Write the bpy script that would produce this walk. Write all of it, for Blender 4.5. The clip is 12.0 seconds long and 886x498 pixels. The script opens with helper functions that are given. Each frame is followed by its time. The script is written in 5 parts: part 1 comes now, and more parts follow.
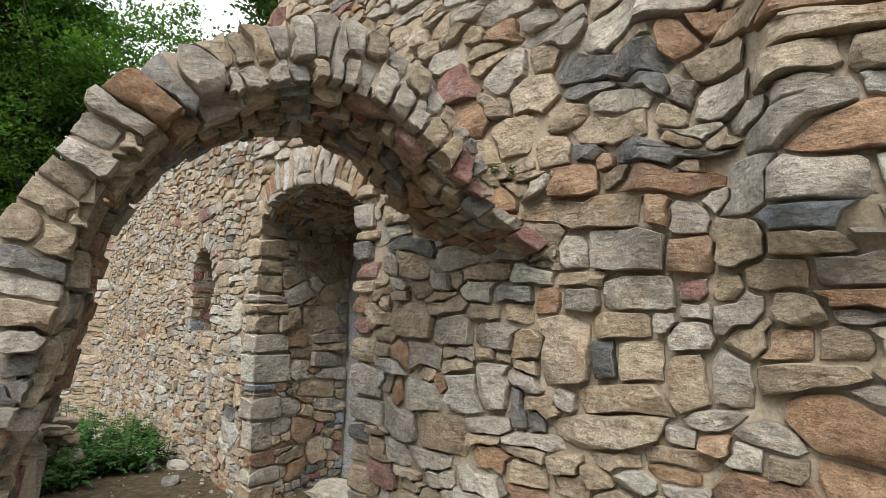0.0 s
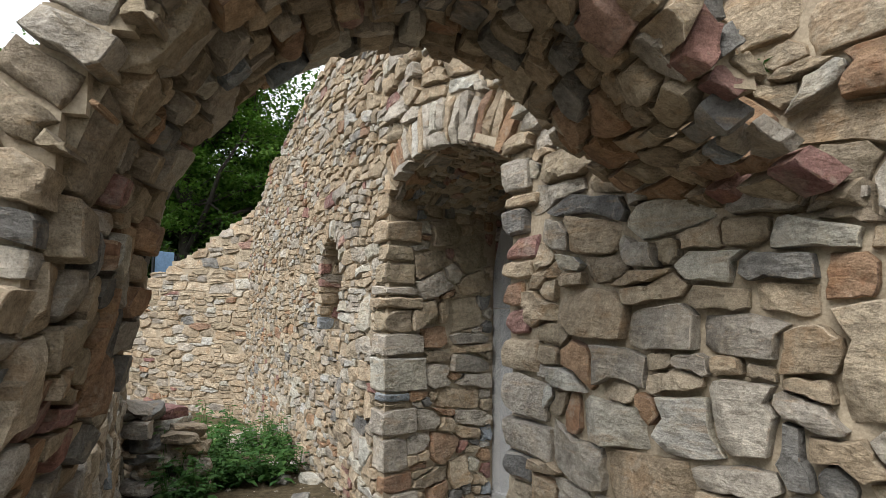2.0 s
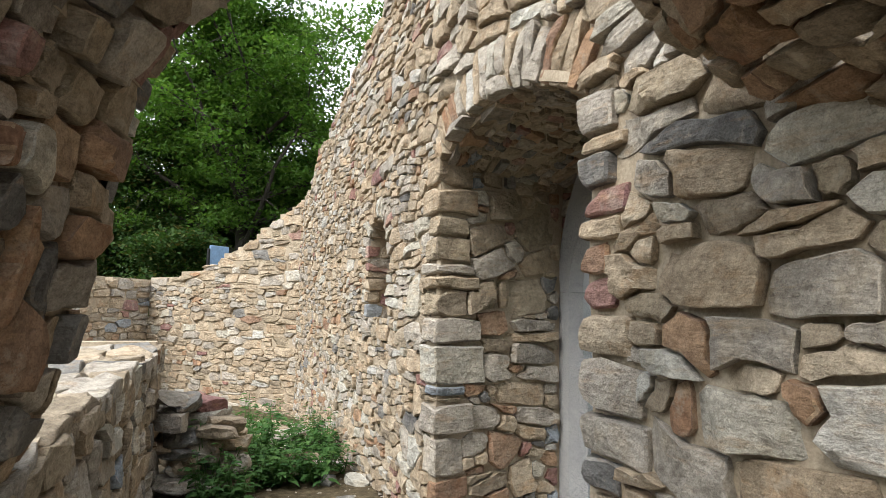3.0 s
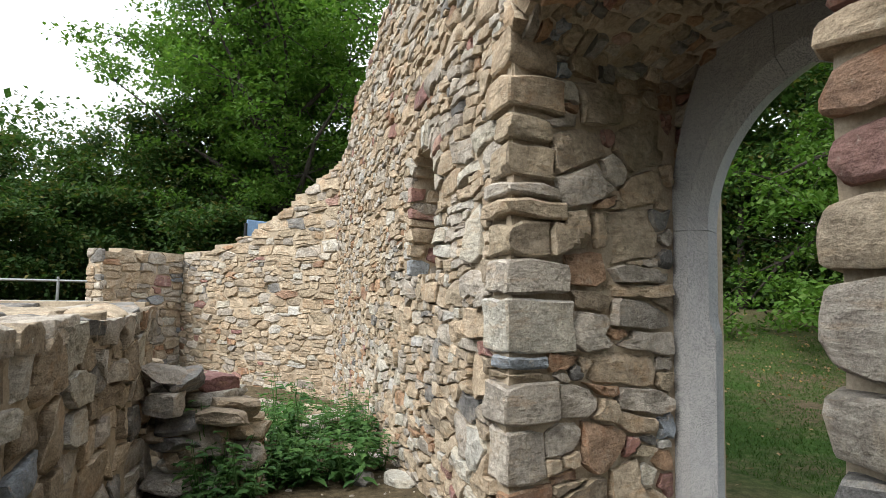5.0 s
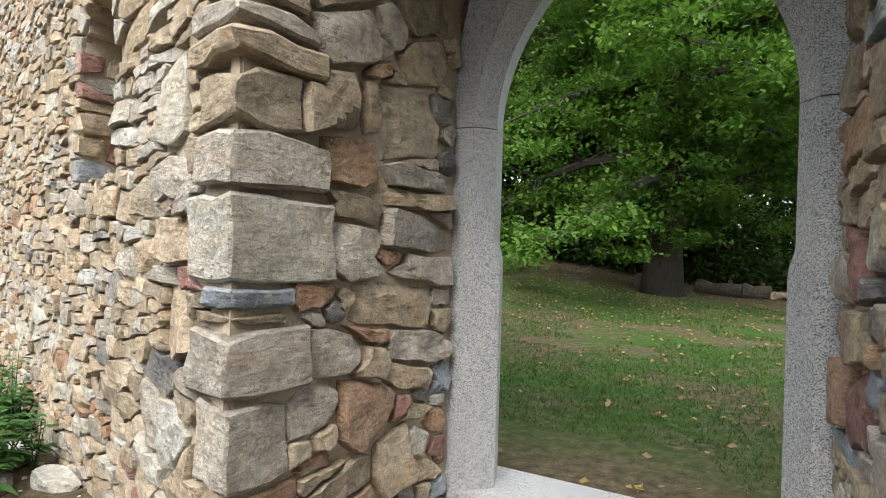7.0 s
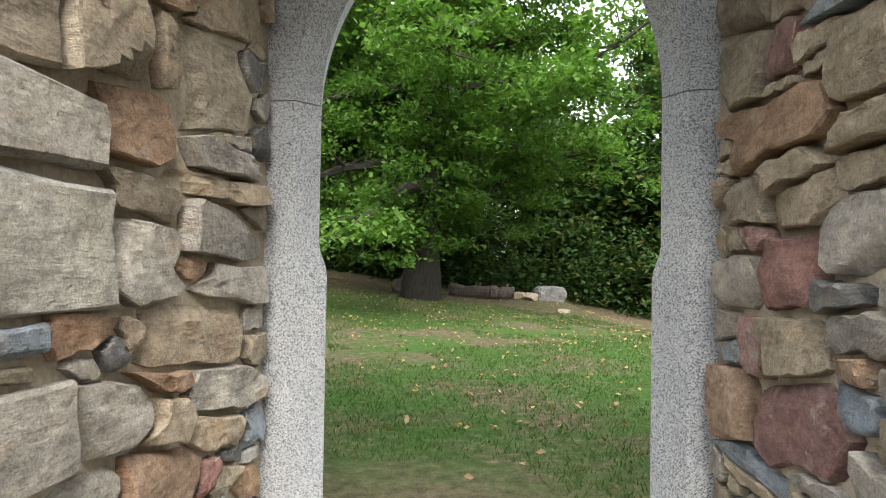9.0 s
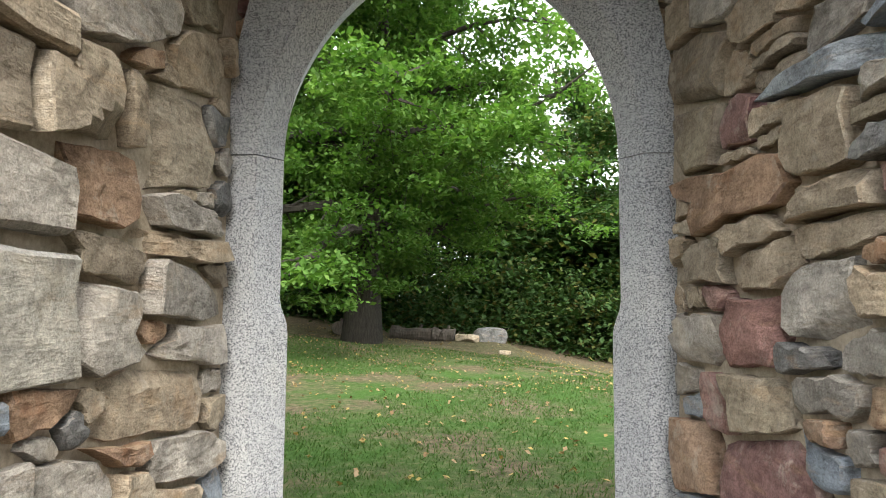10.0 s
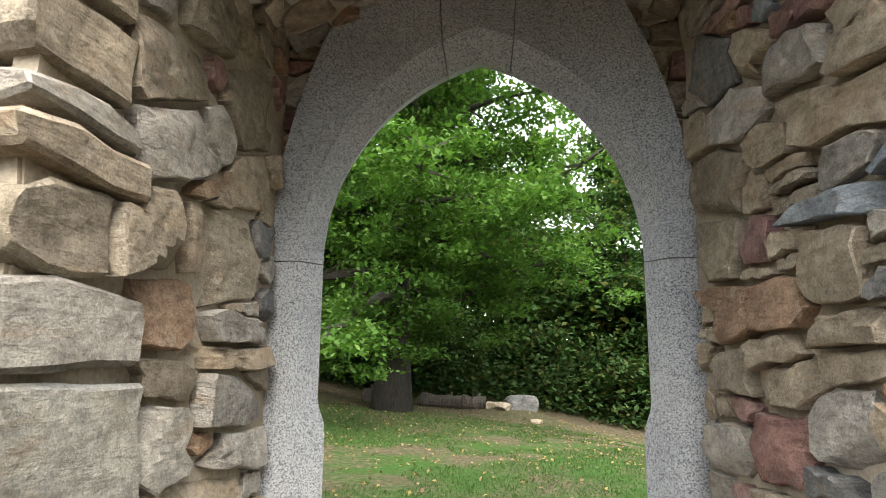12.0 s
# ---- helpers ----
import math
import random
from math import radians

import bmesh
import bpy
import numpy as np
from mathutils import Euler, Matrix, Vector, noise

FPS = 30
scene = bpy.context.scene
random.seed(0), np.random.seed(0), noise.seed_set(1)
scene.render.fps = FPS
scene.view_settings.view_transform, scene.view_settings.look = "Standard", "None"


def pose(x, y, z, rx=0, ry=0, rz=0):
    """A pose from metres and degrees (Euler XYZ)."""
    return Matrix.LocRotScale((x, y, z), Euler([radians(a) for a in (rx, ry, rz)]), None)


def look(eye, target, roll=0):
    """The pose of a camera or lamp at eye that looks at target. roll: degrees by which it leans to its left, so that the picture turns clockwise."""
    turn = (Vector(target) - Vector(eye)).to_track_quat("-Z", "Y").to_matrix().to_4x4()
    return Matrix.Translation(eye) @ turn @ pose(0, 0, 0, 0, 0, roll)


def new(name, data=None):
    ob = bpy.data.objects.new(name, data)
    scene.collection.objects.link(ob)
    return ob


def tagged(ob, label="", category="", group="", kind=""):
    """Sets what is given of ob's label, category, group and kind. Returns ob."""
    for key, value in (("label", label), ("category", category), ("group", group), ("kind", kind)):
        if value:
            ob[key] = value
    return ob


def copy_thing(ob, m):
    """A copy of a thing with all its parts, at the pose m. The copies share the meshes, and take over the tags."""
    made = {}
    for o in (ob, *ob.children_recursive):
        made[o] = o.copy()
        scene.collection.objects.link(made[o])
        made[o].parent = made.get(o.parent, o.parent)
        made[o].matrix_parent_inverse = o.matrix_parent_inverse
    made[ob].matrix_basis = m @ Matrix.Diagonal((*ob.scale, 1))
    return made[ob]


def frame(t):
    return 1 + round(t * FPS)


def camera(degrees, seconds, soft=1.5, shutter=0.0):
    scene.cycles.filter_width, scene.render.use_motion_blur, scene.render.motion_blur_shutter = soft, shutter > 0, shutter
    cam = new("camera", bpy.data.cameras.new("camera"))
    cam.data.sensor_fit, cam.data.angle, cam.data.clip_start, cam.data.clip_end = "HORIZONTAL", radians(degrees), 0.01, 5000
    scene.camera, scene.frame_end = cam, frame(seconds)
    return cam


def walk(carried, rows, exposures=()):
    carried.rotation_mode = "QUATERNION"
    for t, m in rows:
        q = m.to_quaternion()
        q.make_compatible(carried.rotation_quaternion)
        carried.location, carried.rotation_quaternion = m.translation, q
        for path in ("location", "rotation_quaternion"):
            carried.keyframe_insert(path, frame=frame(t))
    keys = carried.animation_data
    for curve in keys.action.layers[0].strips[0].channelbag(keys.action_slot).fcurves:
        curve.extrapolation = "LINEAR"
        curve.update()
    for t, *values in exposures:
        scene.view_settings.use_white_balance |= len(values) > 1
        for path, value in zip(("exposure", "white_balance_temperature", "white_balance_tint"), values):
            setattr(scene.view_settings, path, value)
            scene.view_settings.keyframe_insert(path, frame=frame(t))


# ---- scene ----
EXPOSURES = [(0.0, 0.62), (1.0, 0.52), (2.5, 0.84), (3.5, 1.22), (5.5, 0.95), (7.5, 1.58), (9.5, 2.0), (10.5, 2.1), (12.0, 1.98)]
cam = camera(71.0, 12.0, 0.8)
PATH = [
    (0, 4.197, -5.144, 1.710, 35.34, 5.79, 1.31),
    (0.5, 4.027, -4.896, 1.758, 39.28, 6.17, 1.49),
    (1, 3.860, -4.724, 1.745, 43.02, 6.29, 1.76),
    (1.5, 3.556, -4.493, 1.690, 46.14, 5.65, 1.35),
    (2, 3.302, -4.311, 1.666, 47.80, 5.45, 0.75),
    (2.5, 3.007, -4.074, 1.587, 50.57, 5.58, 0.84),
    (3, 2.784, -3.880, 1.522, 52.91, 5.45, 1.03),
    (3.5, 2.497, -3.713, 1.442, 56.44, 5.04, 0.73),
    (3.7, 2.406, -3.668, 1.423, 57.58, 4.86, 0.53),
    (5.3, 1.447, -3.041, 1.240, 56.59, 3.75, 1.23),
    (5.5, 1.347, -2.967, 1.223, 54.30, 3.37, 1.03),
    (6, 1.113, -2.758, 1.154, 48.45, 2.13, 0.85),
    (6.5, 0.917, -2.579, 1.125, 40.38, 0.79, 1.39),
    (7, 0.744, -2.466, 1.111, 31.96, -0.06, 1.64),
    (7.5, 0.613, -2.363, 1.107, 25.25, -0.73, 1.40),
    (7.7, 0.573, -2.325, 1.094, 23.54, -0.75, 1.32),
    (9.3, 0.171, -2.090, 1.109, 5.86, 1.65, 0.73),
    (9.5, 0.149, -2.094, 1.123, 4.36, 2.46, 0.65),
    (10, 0.127, -2.119, 1.158, 3.12, 4.78, 0.47),
    (10.5, 0.119, -2.148, 1.204, 3.54, 7.00, 0.36),
    (11, 0.117, -2.164, 1.238, 4.62, 8.40, 0.44),
    (11.5, 0.120, -2.196, 1.278, 5.53, 9.14, 0.43),
    (12, 0.123, -2.233, 1.302, 5.83, 10.28, 0.42),
]
walk(cam, [(t, pose(x, y, z, 90 + pitch, 0, yaw) @ pose(0, 0, 0, 0, 0, roll)) for t, x, y, z, yaw, pitch, roll in PATH], EXPOSURES)

# ---- world and sun ----
world = bpy.data.worlds.new("sky")
scene.world = world
world.use_nodes = True
wt = world.node_tree
wt.nodes.clear()
sky = wt.nodes.new("ShaderNodeTexSky")
sky.sky_type = "NISHITA"
sky.sun_disc = False
sky.sun_elevation = radians(48)
sky.sun_rotation = radians(167)
sky.air_density, sky.dust_density, sky.ozone_density = 1.0, 3.0, 1.0
bg = wt.nodes.new("ShaderNodeBackground")
bg.inputs["Strength"].default_value = 0.115
wo = wt.nodes.new("ShaderNodeOutputWorld")
cloud = wt.nodes.new("ShaderNodeMix")
cloud.data_type = "RGBA"
cloud.inputs[0].default_value = 0.85
cloud.inputs[7].default_value = (10.0, 10.3, 10.6, 1)
wt.links.new(sky.outputs[0], cloud.inputs[6])
wt.links.new(cloud.outputs[2], bg.inputs[0])
wt.links.new(bg.outputs[0], wo.inputs[0])
sun_data = bpy.data.lights.new("sun", "SUN")
sun_data.energy, sun_data.angle, sun_data.color = 2.2, radians(36), (1.0, 0.95, 0.87)
sun = new("sun", sun_data)
sun.matrix_world = look((1.5, -6.4, 7.2), (0, 0, 0))


# ---- materials ----
def nodes_of(name):
    m = bpy.data.materials.new(name)
    m.use_nodes = True
    nt = m.node_tree
    return m, nt, nt.nodes["Principled BSDF"]


def noise_node(nt, scale, detail=6.0, rough=0.6, coord=None):
    n = nt.nodes.new("ShaderNodeTexNoise")
    n.inputs["Scale"].default_value, n.inputs["Detail"].default_value, n.inputs["Roughness"].default_value = scale, detail, rough
    if coord is not None:
        nt.links.new(coord, n.inputs["Vector"])
    return n


def ramp_node(nt, fac, stops):
    r = nt.nodes.new("ShaderNodeValToRGB")
    r.color_ramp.elements[0].position, r.color_ramp.elements[0].color = stops[0][0], (*stops[0][1], 1)
    r.color_ramp.elements[1].position, r.color_ramp.elements[1].color = stops[-1][0], (*stops[-1][1], 1)
    for pos, col in stops[1:-1]:
        r.color_ramp.elements.new(pos).color = (*col, 1)
    nt.links.new(fac, r.inputs[0])
    return r


def mix_node(nt, kind, fac, a, b):
    m = nt.nodes.new("ShaderNodeMix")
    m.data_type, m.blend_type = "RGBA", kind
    if isinstance(fac, float):
        m.inputs[0].default_value = fac
    else:
        nt.links.new(fac, m.inputs[0])
    for sock, val in ((m.inputs[6], a), (m.inputs[7], b)):
        if isinstance(val, tuple):
            sock.default_value = (*val, 1)
        else:
            nt.links.new(val, sock)
    return m.outputs[2]


def maths(nt, op, a, b):
    m = nt.nodes.new("ShaderNodeMath")
    m.operation = op
    for sock, val in ((m.inputs[0], a), (m.inputs[1], b)):
        if isinstance(val, (int, float)):
            sock.default_value = val
        else:
            nt.links.new(val, sock)
    return m.outputs[0]


def bump_node(nt, bsdf, height, strength, distance):
    b = nt.nodes.new("ShaderNodeBump")
    b.inputs["Strength"].default_value, b.inputs["Distance"].default_value = strength, distance
    nt.links.new(height, b.inputs["Height"])
    nt.links.new(b.outputs[0], bsdf.inputs["Normal"])


def piece_random(nt):
    """One random number for each piece, whether it is an object or an island of a joined mesh."""
    info, geo = nt.nodes.new("ShaderNodeObjectInfo"), nt.nodes.new("ShaderNodeNewGeometry")
    return maths(nt, "FRACT", maths(nt, "ADD", info.outputs["Random"], geo.outputs["Random Per Island"]), 0.0)


def object_coord(nt):
    return nt.nodes.new("ShaderNodeTexCoord").outputs["Object"]


def stone_material(name, shades, stain, stain_amount=0.5, rough=0.9, relief=0.019):
    """Rubble stone: one shade a piece, broken by bedding, grain, dark specks, mineral stains and lime dust."""
    m, nt, bsdf = nodes_of(name)
    rnd = piece_random(nt)
    far = nt.nodes.new("ShaderNodeCombineXYZ")
    for k, much in enumerate((61.0, 37.0, 83.0)):
        nt.links.new(maths(nt, "MULTIPLY", rnd, much), far.inputs[k])
    shift = nt.nodes.new("ShaderNodeVectorMath")
    nt.links.new(object_coord(nt), shift.inputs[0])
    nt.links.new(far.outputs[0], shift.inputs[1])
    co = shift.outputs[0]
    beds = nt.nodes.new("ShaderNodeMapping")
    beds.inputs["Scale"].default_value = (1, 1, 4.5)
    beds.inputs["Rotation"].default_value = (0.25, 0.15, 0)
    nt.links.new(co, beds.inputs[0])
    base = ramp_node(nt, rnd, [(k / (len(shades) - 1), c) for k, c in enumerate(shades)]).outputs[0]
    big, mid, fine = noise_node(nt, 7.0, 7, 0.62, co), noise_node(nt, 34.0, 8, 0.7, co), noise_node(nt, 170.0, 5, 0.75, co)
    bed = noise_node(nt, 9.0, 7, 0.65, beds.outputs[0])
    col = mix_node(nt, "MULTIPLY", 1.0, base, ramp_node(nt, big.outputs[0], [(0.3, (0.70, 0.69, 0.67)), (0.5, (1.0, 0.99, 0.97)), (0.7, (1.26, 1.25, 1.22))]).outputs[0])
    col = mix_node(nt, "MULTIPLY", 0.8, col, ramp_node(nt, mid.outputs[0], [(0.34, (0.66, 0.64, 0.62)), (0.5, (1.0, 1.0, 0.99)), (0.66, (1.25, 1.24, 1.22))]).outputs[0])
    col = mix_node(nt, "MULTIPLY", 0.8, col, ramp_node(nt, fine.outputs[0], [(0.32, (0.55, 0.55, 0.54)), (0.5, (1.0, 1.0, 1.0)), (0.7, (1.35, 1.35, 1.33))]).outputs[0])
    col = mix_node(nt, "MULTIPLY", 0.5, col, ramp_node(nt, bed.outputs[0], [(0.36, (0.66, 0.63, 0.6)), (0.5, (1.05, 1.04, 1.02)), (0.64, (1.2, 1.19, 1.17))]).outputs[0])
    rust = noise_node(nt, 4.0, 9, 0.72, co)
    where = ramp_node(nt, rust.outputs[0], [(0.53, (0, 0, 0)), (0.60, (1, 1, 1))]).outputs[0]
    col = mix_node(nt, "MIX", maths(nt, "MULTIPLY", where, stain_amount), col, mix_node(nt, "MULTIPLY", 1.0, stain, ramp_node(nt, mid.outputs[0], [(0.3, (0.55, 0.55, 0.55)), (0.7, (1.3, 1.3, 1.3))]).outputs[0]))
    ochre = noise_node(nt, 3.1, 8, 0.7, beds.outputs[0])
    where = ramp_node(nt, ochre.outputs[0], [(0.56, (0, 0, 0)), (0.66, (1, 1, 1))]).outputs[0]
    col = mix_node(nt, "MIX", maths(nt, "MULTIPLY", where, 0.35), col, mix_node(nt, "MULTIPLY", 1.0, (0.50, 0.33, 0.18), ramp_node(nt, fine.outputs[0], [(0.3, (0.5, 0.5, 0.5)), (0.7, (1.2, 1.2, 1.2))]).outputs[0]))
    lime = noise_node(nt, 10.0, 9, 0.78, co)
    where = ramp_node(nt, lime.outputs[0], [(0.56, (0, 0, 0)), (0.64, (1, 1, 1))]).outputs[0]
    col = mix_node(nt, "MIX", maths(nt, "MULTIPLY", where, 0.45), col, (0.47, 0.42, 0.345))
    nt.links.new(col, bsdf.inputs["Base Color"])
    bsdf.inputs["Roughness"].default_value = rough
    bsdf.inputs["Specular IOR Level"].default_value = 0.22
    # knapped scars: flat-sided cells at two sizes, over bedding and grain
    warp = nt.nodes.new("ShaderNodeVectorMath")
    warp.operation = "MULTIPLY_ADD"
    nt.links.new(mid.outputs["Color"], warp.inputs[0])
    warp.inputs[1].default_value = (0.03, 0.03, 0.03)
    nt.links.new(co, warp.inputs[2])
    h = maths(nt, "MULTIPLY", mid.outputs[0], 0.7)
    for size, much in ((16.0, 0.8), (47.0, 0.3)):
        v = nt.nodes.new("ShaderNodeTexVoronoi")
        v.inputs["Scale"].default_value = size
        nt.links.new(warp.outputs[0], v.inputs["Vector"])
        h = maths(nt, "ADD", h, maths(nt, "MULTIPLY", v.outputs["Distance"], much))
    h = maths(nt, "ADD", h, maths(nt, "MULTIPLY", bed.outputs[0], 0.9))
    h = maths(nt, "ADD", h, maths(nt, "MULTIPLY", fine.outputs[0], 0.32))
    bump_node(nt, bsdf, h, 1.0, relief)
    return m


TAN = stone_material("stone_tan", [(0.362, 0.295, 0.220), (0.448, 0.377, 0.293), (0.290, 0.238, 0.178), (0.482, 0.420, 0.338), (0.398, 0.327, 0.246)], (0.379, 0.240, 0.134), 0.4)
GREY = stone_material("stone_grey", [(0.343, 0.319, 0.289), (0.445, 0.418, 0.384), (0.280, 0.261, 0.240), (0.484, 0.456, 0.413)], (0.451, 0.378, 0.284), 0.4)
RUST = stone_material("stone_rust", [(0.298, 0.192, 0.125), (0.397, 0.272, 0.183), (0.248, 0.166, 0.125), (0.418, 0.312, 0.219)], (0.298, 0.151, 0.084), 0.6)
SLATE = stone_material("stone_slate", [(0.162, 0.164, 0.167), (0.220, 0.220, 0.220), (0.119, 0.121, 0.126), (0.270, 0.269, 0.266)], (0.368, 0.348, 0.310), 0.35)
RED = stone_material("stone_red", [(0.258, 0.136, 0.122), (0.323, 0.201, 0.178), (0.210, 0.116, 0.120), (0.372, 0.251, 0.213)], (0.417, 0.365, 0.319), 0.4)
PALE = stone_material("stone_pale", [(0.446, 0.453, 0.436), (0.446, 0.425, 0.370), (0.446, 0.453, 0.461)], (0.446, 0.384, 0.281), 0.35)
BROWN = stone_material("stone_brown", [(0.287, 0.246, 0.186), (0.359, 0.305, 0.234), (0.237, 0.201, 0.161), (0.402, 0.349, 0.273)], (0.474, 0.402, 0.307), 0.4)
BLUE = stone_material("stone_blue_grey", [(0.192, 0.229, 0.279), (0.269, 0.308, 0.361), (0.314, 0.347, 0.387)], (0.372, 0.378, 0.391), 0.3)
STONES = (TAN, GREY, RUST, SLATE, RED, PALE, BROWN, BLUE)
TAN_, GREY_, RUST_, SLATE_, RED_, PALE_, BROWN_, BLUE_ = range(8)


def mortar_material(name, a, b):
    m, nt, bsdf = nodes_of(name)
    co = object_coord(nt)
    big, fine = noise_node(nt, 4.0, 6, 0.6, co), noise_node(nt, 70.0, 6, 0.7, co)
    col = ramp_node(nt, big.outputs[0], [(0.3, a), (0.7, b)]).outputs[0]
    col = mix_node(nt, "MULTIPLY", 0.8, col, ramp_node(nt, fine.outputs[0], [(0.3, (0.6, 0.6, 0.6)), (0.65, (1.15, 1.15, 1.15))]).outputs[0])
    nt.links.new(col, bsdf.inputs["Base Color"])
    bsdf.inputs["Roughness"].default_value = 0.95
    bsdf.inputs["Specular IOR Level"].default_value = 0.15
    bump_node(nt, bsdf, maths(nt, "ADD", big.outputs[0], maths(nt, "MULTIPLY", fine.outputs[0], 0.35)), 0.9, 0.012)
    return m


MORTAR = mortar_material("lime_mortar", (0.33, 0.275, 0.205), (0.47, 0.405, 0.315))


def granite_material():
    m, nt, bsdf = nodes_of("granite")
    co = object_coord(nt)
    v = nt.nodes.new("ShaderNodeTexVoronoi")
    v.inputs["Scale"].default_value = 290
    nt.links.new(co, v.inputs["Vector"])
    sep = nt.nodes.new("ShaderNodeSeparateColor")
    nt.links.new(v.outputs["Color"], sep.inputs[0])
    grains = ramp_node(nt, sep.outputs[0], [(0.0, (0.06, 0.066, 0.076)), (0.2, (0.15, 0.157, 0.17)), (0.34, (0.33, 0.34, 0.355)), (0.7, (0.42, 0.43, 0.445)), (1.0, (0.56, 0.57, 0.58))]).outputs[0]
    big = noise_node(nt, 2.2, 5, 0.6, co)
    col = mix_node(nt, "MULTIPLY", 1.0, grains, ramp_node(nt, big.outputs[0], [(0.3, (0.82, 0.83, 0.85)), (0.7, (1.05, 1.04, 1.0))]).outputs[0])
    nt.links.new(col, bsdf.inputs["Base Color"])
    bsdf.inputs["Roughness"].default_value = 0.72
    bump_node(nt, bsdf, sep.outputs[1], 0.35, 0.002)
    return m


GRANITE = granite_material()


def ground_material():
    m, nt, bsdf = nodes_of("lawn_and_earth")
    co = object_coord(nt)
    patch, fine, blades = noise_node(nt, 0.5, 6, 0.65, co), noise_node(nt, 11.0, 8, 0.75, co), noise_node(nt, 90.0, 4, 0.7, co)
    green = ramp_node(nt, fine.outputs[0], [(0.3, (0.026, 0.060, 0.012)), (0.5, (0.047, 0.102, 0.021)), (0.7, (0.076, 0.136, 0.036))]).outputs[0]
    earth = ramp_node(nt, fine.outputs[0], [(0.3, (0.045, 0.036, 0.024)), (0.55, (0.13, 0.105, 0.068)), (0.72, (0.22, 0.18, 0.115))]).outputs[0]
    bare = ramp_node(nt, maths(nt, "ADD", patch.outputs[0], maths(nt, "MULTIPLY", fine.outputs[0], 0.25)), [(0.56, (0, 0, 0)), (0.72, (1, 1, 1))]).outputs[0]
    xyz = nt.nodes.new("ShaderNodeSeparateXYZ")
    nt.links.new(co, xyz.inputs[0])
    # trodden earth within the walls, at the sill, and leaf litter under the trees
    inner = nt.nodes.new("ShaderNodeMapRange")
    inner.inputs[1].default_value, inner.inputs[2].default_value, inner.inputs[3].default_value, inner.inputs[4].default_value = 0.7, 1.8, 1.0, 0.0
    nt.links.new(maths(nt, "ADD", xyz.outputs[1], maths(nt, "MULTIPLY", maths(nt, "SUBTRACT", patch.outputs[0], 0.5), 3.0)), inner.inputs[0])
    far = nt.nodes.new("ShaderNodeMapRange")
    far.inputs[1].default_value, far.inputs[2].default_value = 7.5, 15.0
    nt.links.new(maths(nt, "ADD", xyz.outputs[1], maths(nt, "MULTIPLY", maths(nt, "SUBTRACT", patch.outputs[0], 0.5), 9.0)), far.inputs[0])
    soil = maths(nt, "MAXIMUM", maths(nt, "MAXIMUM", bare, inner.outputs[0]), far.outputs[0])
    col = mix_node(nt, "MIX", soil, green, earth)
    # unseen near side of the court made paler, to bounce light onto the walls
    bounce_tone = ramp_node(nt, fine.outputs[0], [(0.3, (0.12, 0.10, 0.075)), (0.5, (0.21, 0.18, 0.14)), (0.7, (0.30, 0.265, 0.21))]).outputs[0]
    court = nt.nodes.new("ShaderNodeMapRange")
    court.inputs[1].default_value, court.inputs[2].default_value = -0.6, 1.0
    nt.links.new(maths(nt, "ADD", xyz.outputs[0], maths(nt, "MULTIPLY", maths(nt, "SUBTRACT", patch.outputs[0], 0.5), 2.0)), court.inputs[0])
    indoors = nt.nodes.new("ShaderNodeMapRange")
    indoors.inputs[1].default_value, indoors.inputs[2].default_value, indoors.inputs[3].default_value, indoors.inputs[4].default_value = -1.3, -0.4, 1.0, 0.0
    nt.links.new(xyz.outputs[1], indoors.inputs[0])
    col = mix_node(nt, "MIX", maths(nt, "MULTIPLY", court.outputs[0], indoors.outputs[0]), col, bounce_tone)
    col = mix_node(nt, "MULTIPLY", 0.6, col, ramp_node(nt, blades.outputs[0], [(0.3, (0.5, 0.5, 0.5)), (0.65, (1.25, 1.25, 1.2))]).outputs[0])
    nt.links.new(col, bsdf.inputs["Base Color"])
    bsdf.inputs["Roughness"].default_value = 1.0
    bsdf.inputs["Specular IOR Level"].default_value = 0.1
    bump_node(nt, bsdf, maths(nt, "ADD", fine.outputs[0], blades.outputs[0]), 0.8, 0.03)
    return m


GROUND = ground_material()


def leaf_material(name, shades, trans=0.35):
    m, nt, bsdf = nodes_of(name)
    geo = nt.nodes.new("ShaderNodeNewGeometry")
    col = ramp_node(nt, geo.outputs["Random Per Island"], [(k / (len(shades) - 1), c) for k, c in enumerate(shades)]).outputs[0]
    nt.links.new(col, bsdf.inputs["Base Color"])
    bsdf.inputs["Roughness"].default_value = 0.65
    bsdf.inputs["Specular IOR Level"].default_value = 0.14
    tr = nt.nodes.new("ShaderNodeBsdfTranslucent")
    nt.links.new(mix_node(nt, "MULTIPLY", 1.0, col, (1.4, 1.55, 0.85)), tr.inputs[0])
    mx = nt.nodes.new("ShaderNodeMixShader")
    mx.inputs[0].default_value = trans
    nt.links.new(bsdf.outputs[0], mx.inputs[1])
    nt.links.new(tr.outputs[0], mx.inputs[2])
    nt.links.new(mx.outputs[0], nt.nodes["Material Output"].inputs[0])
    return m


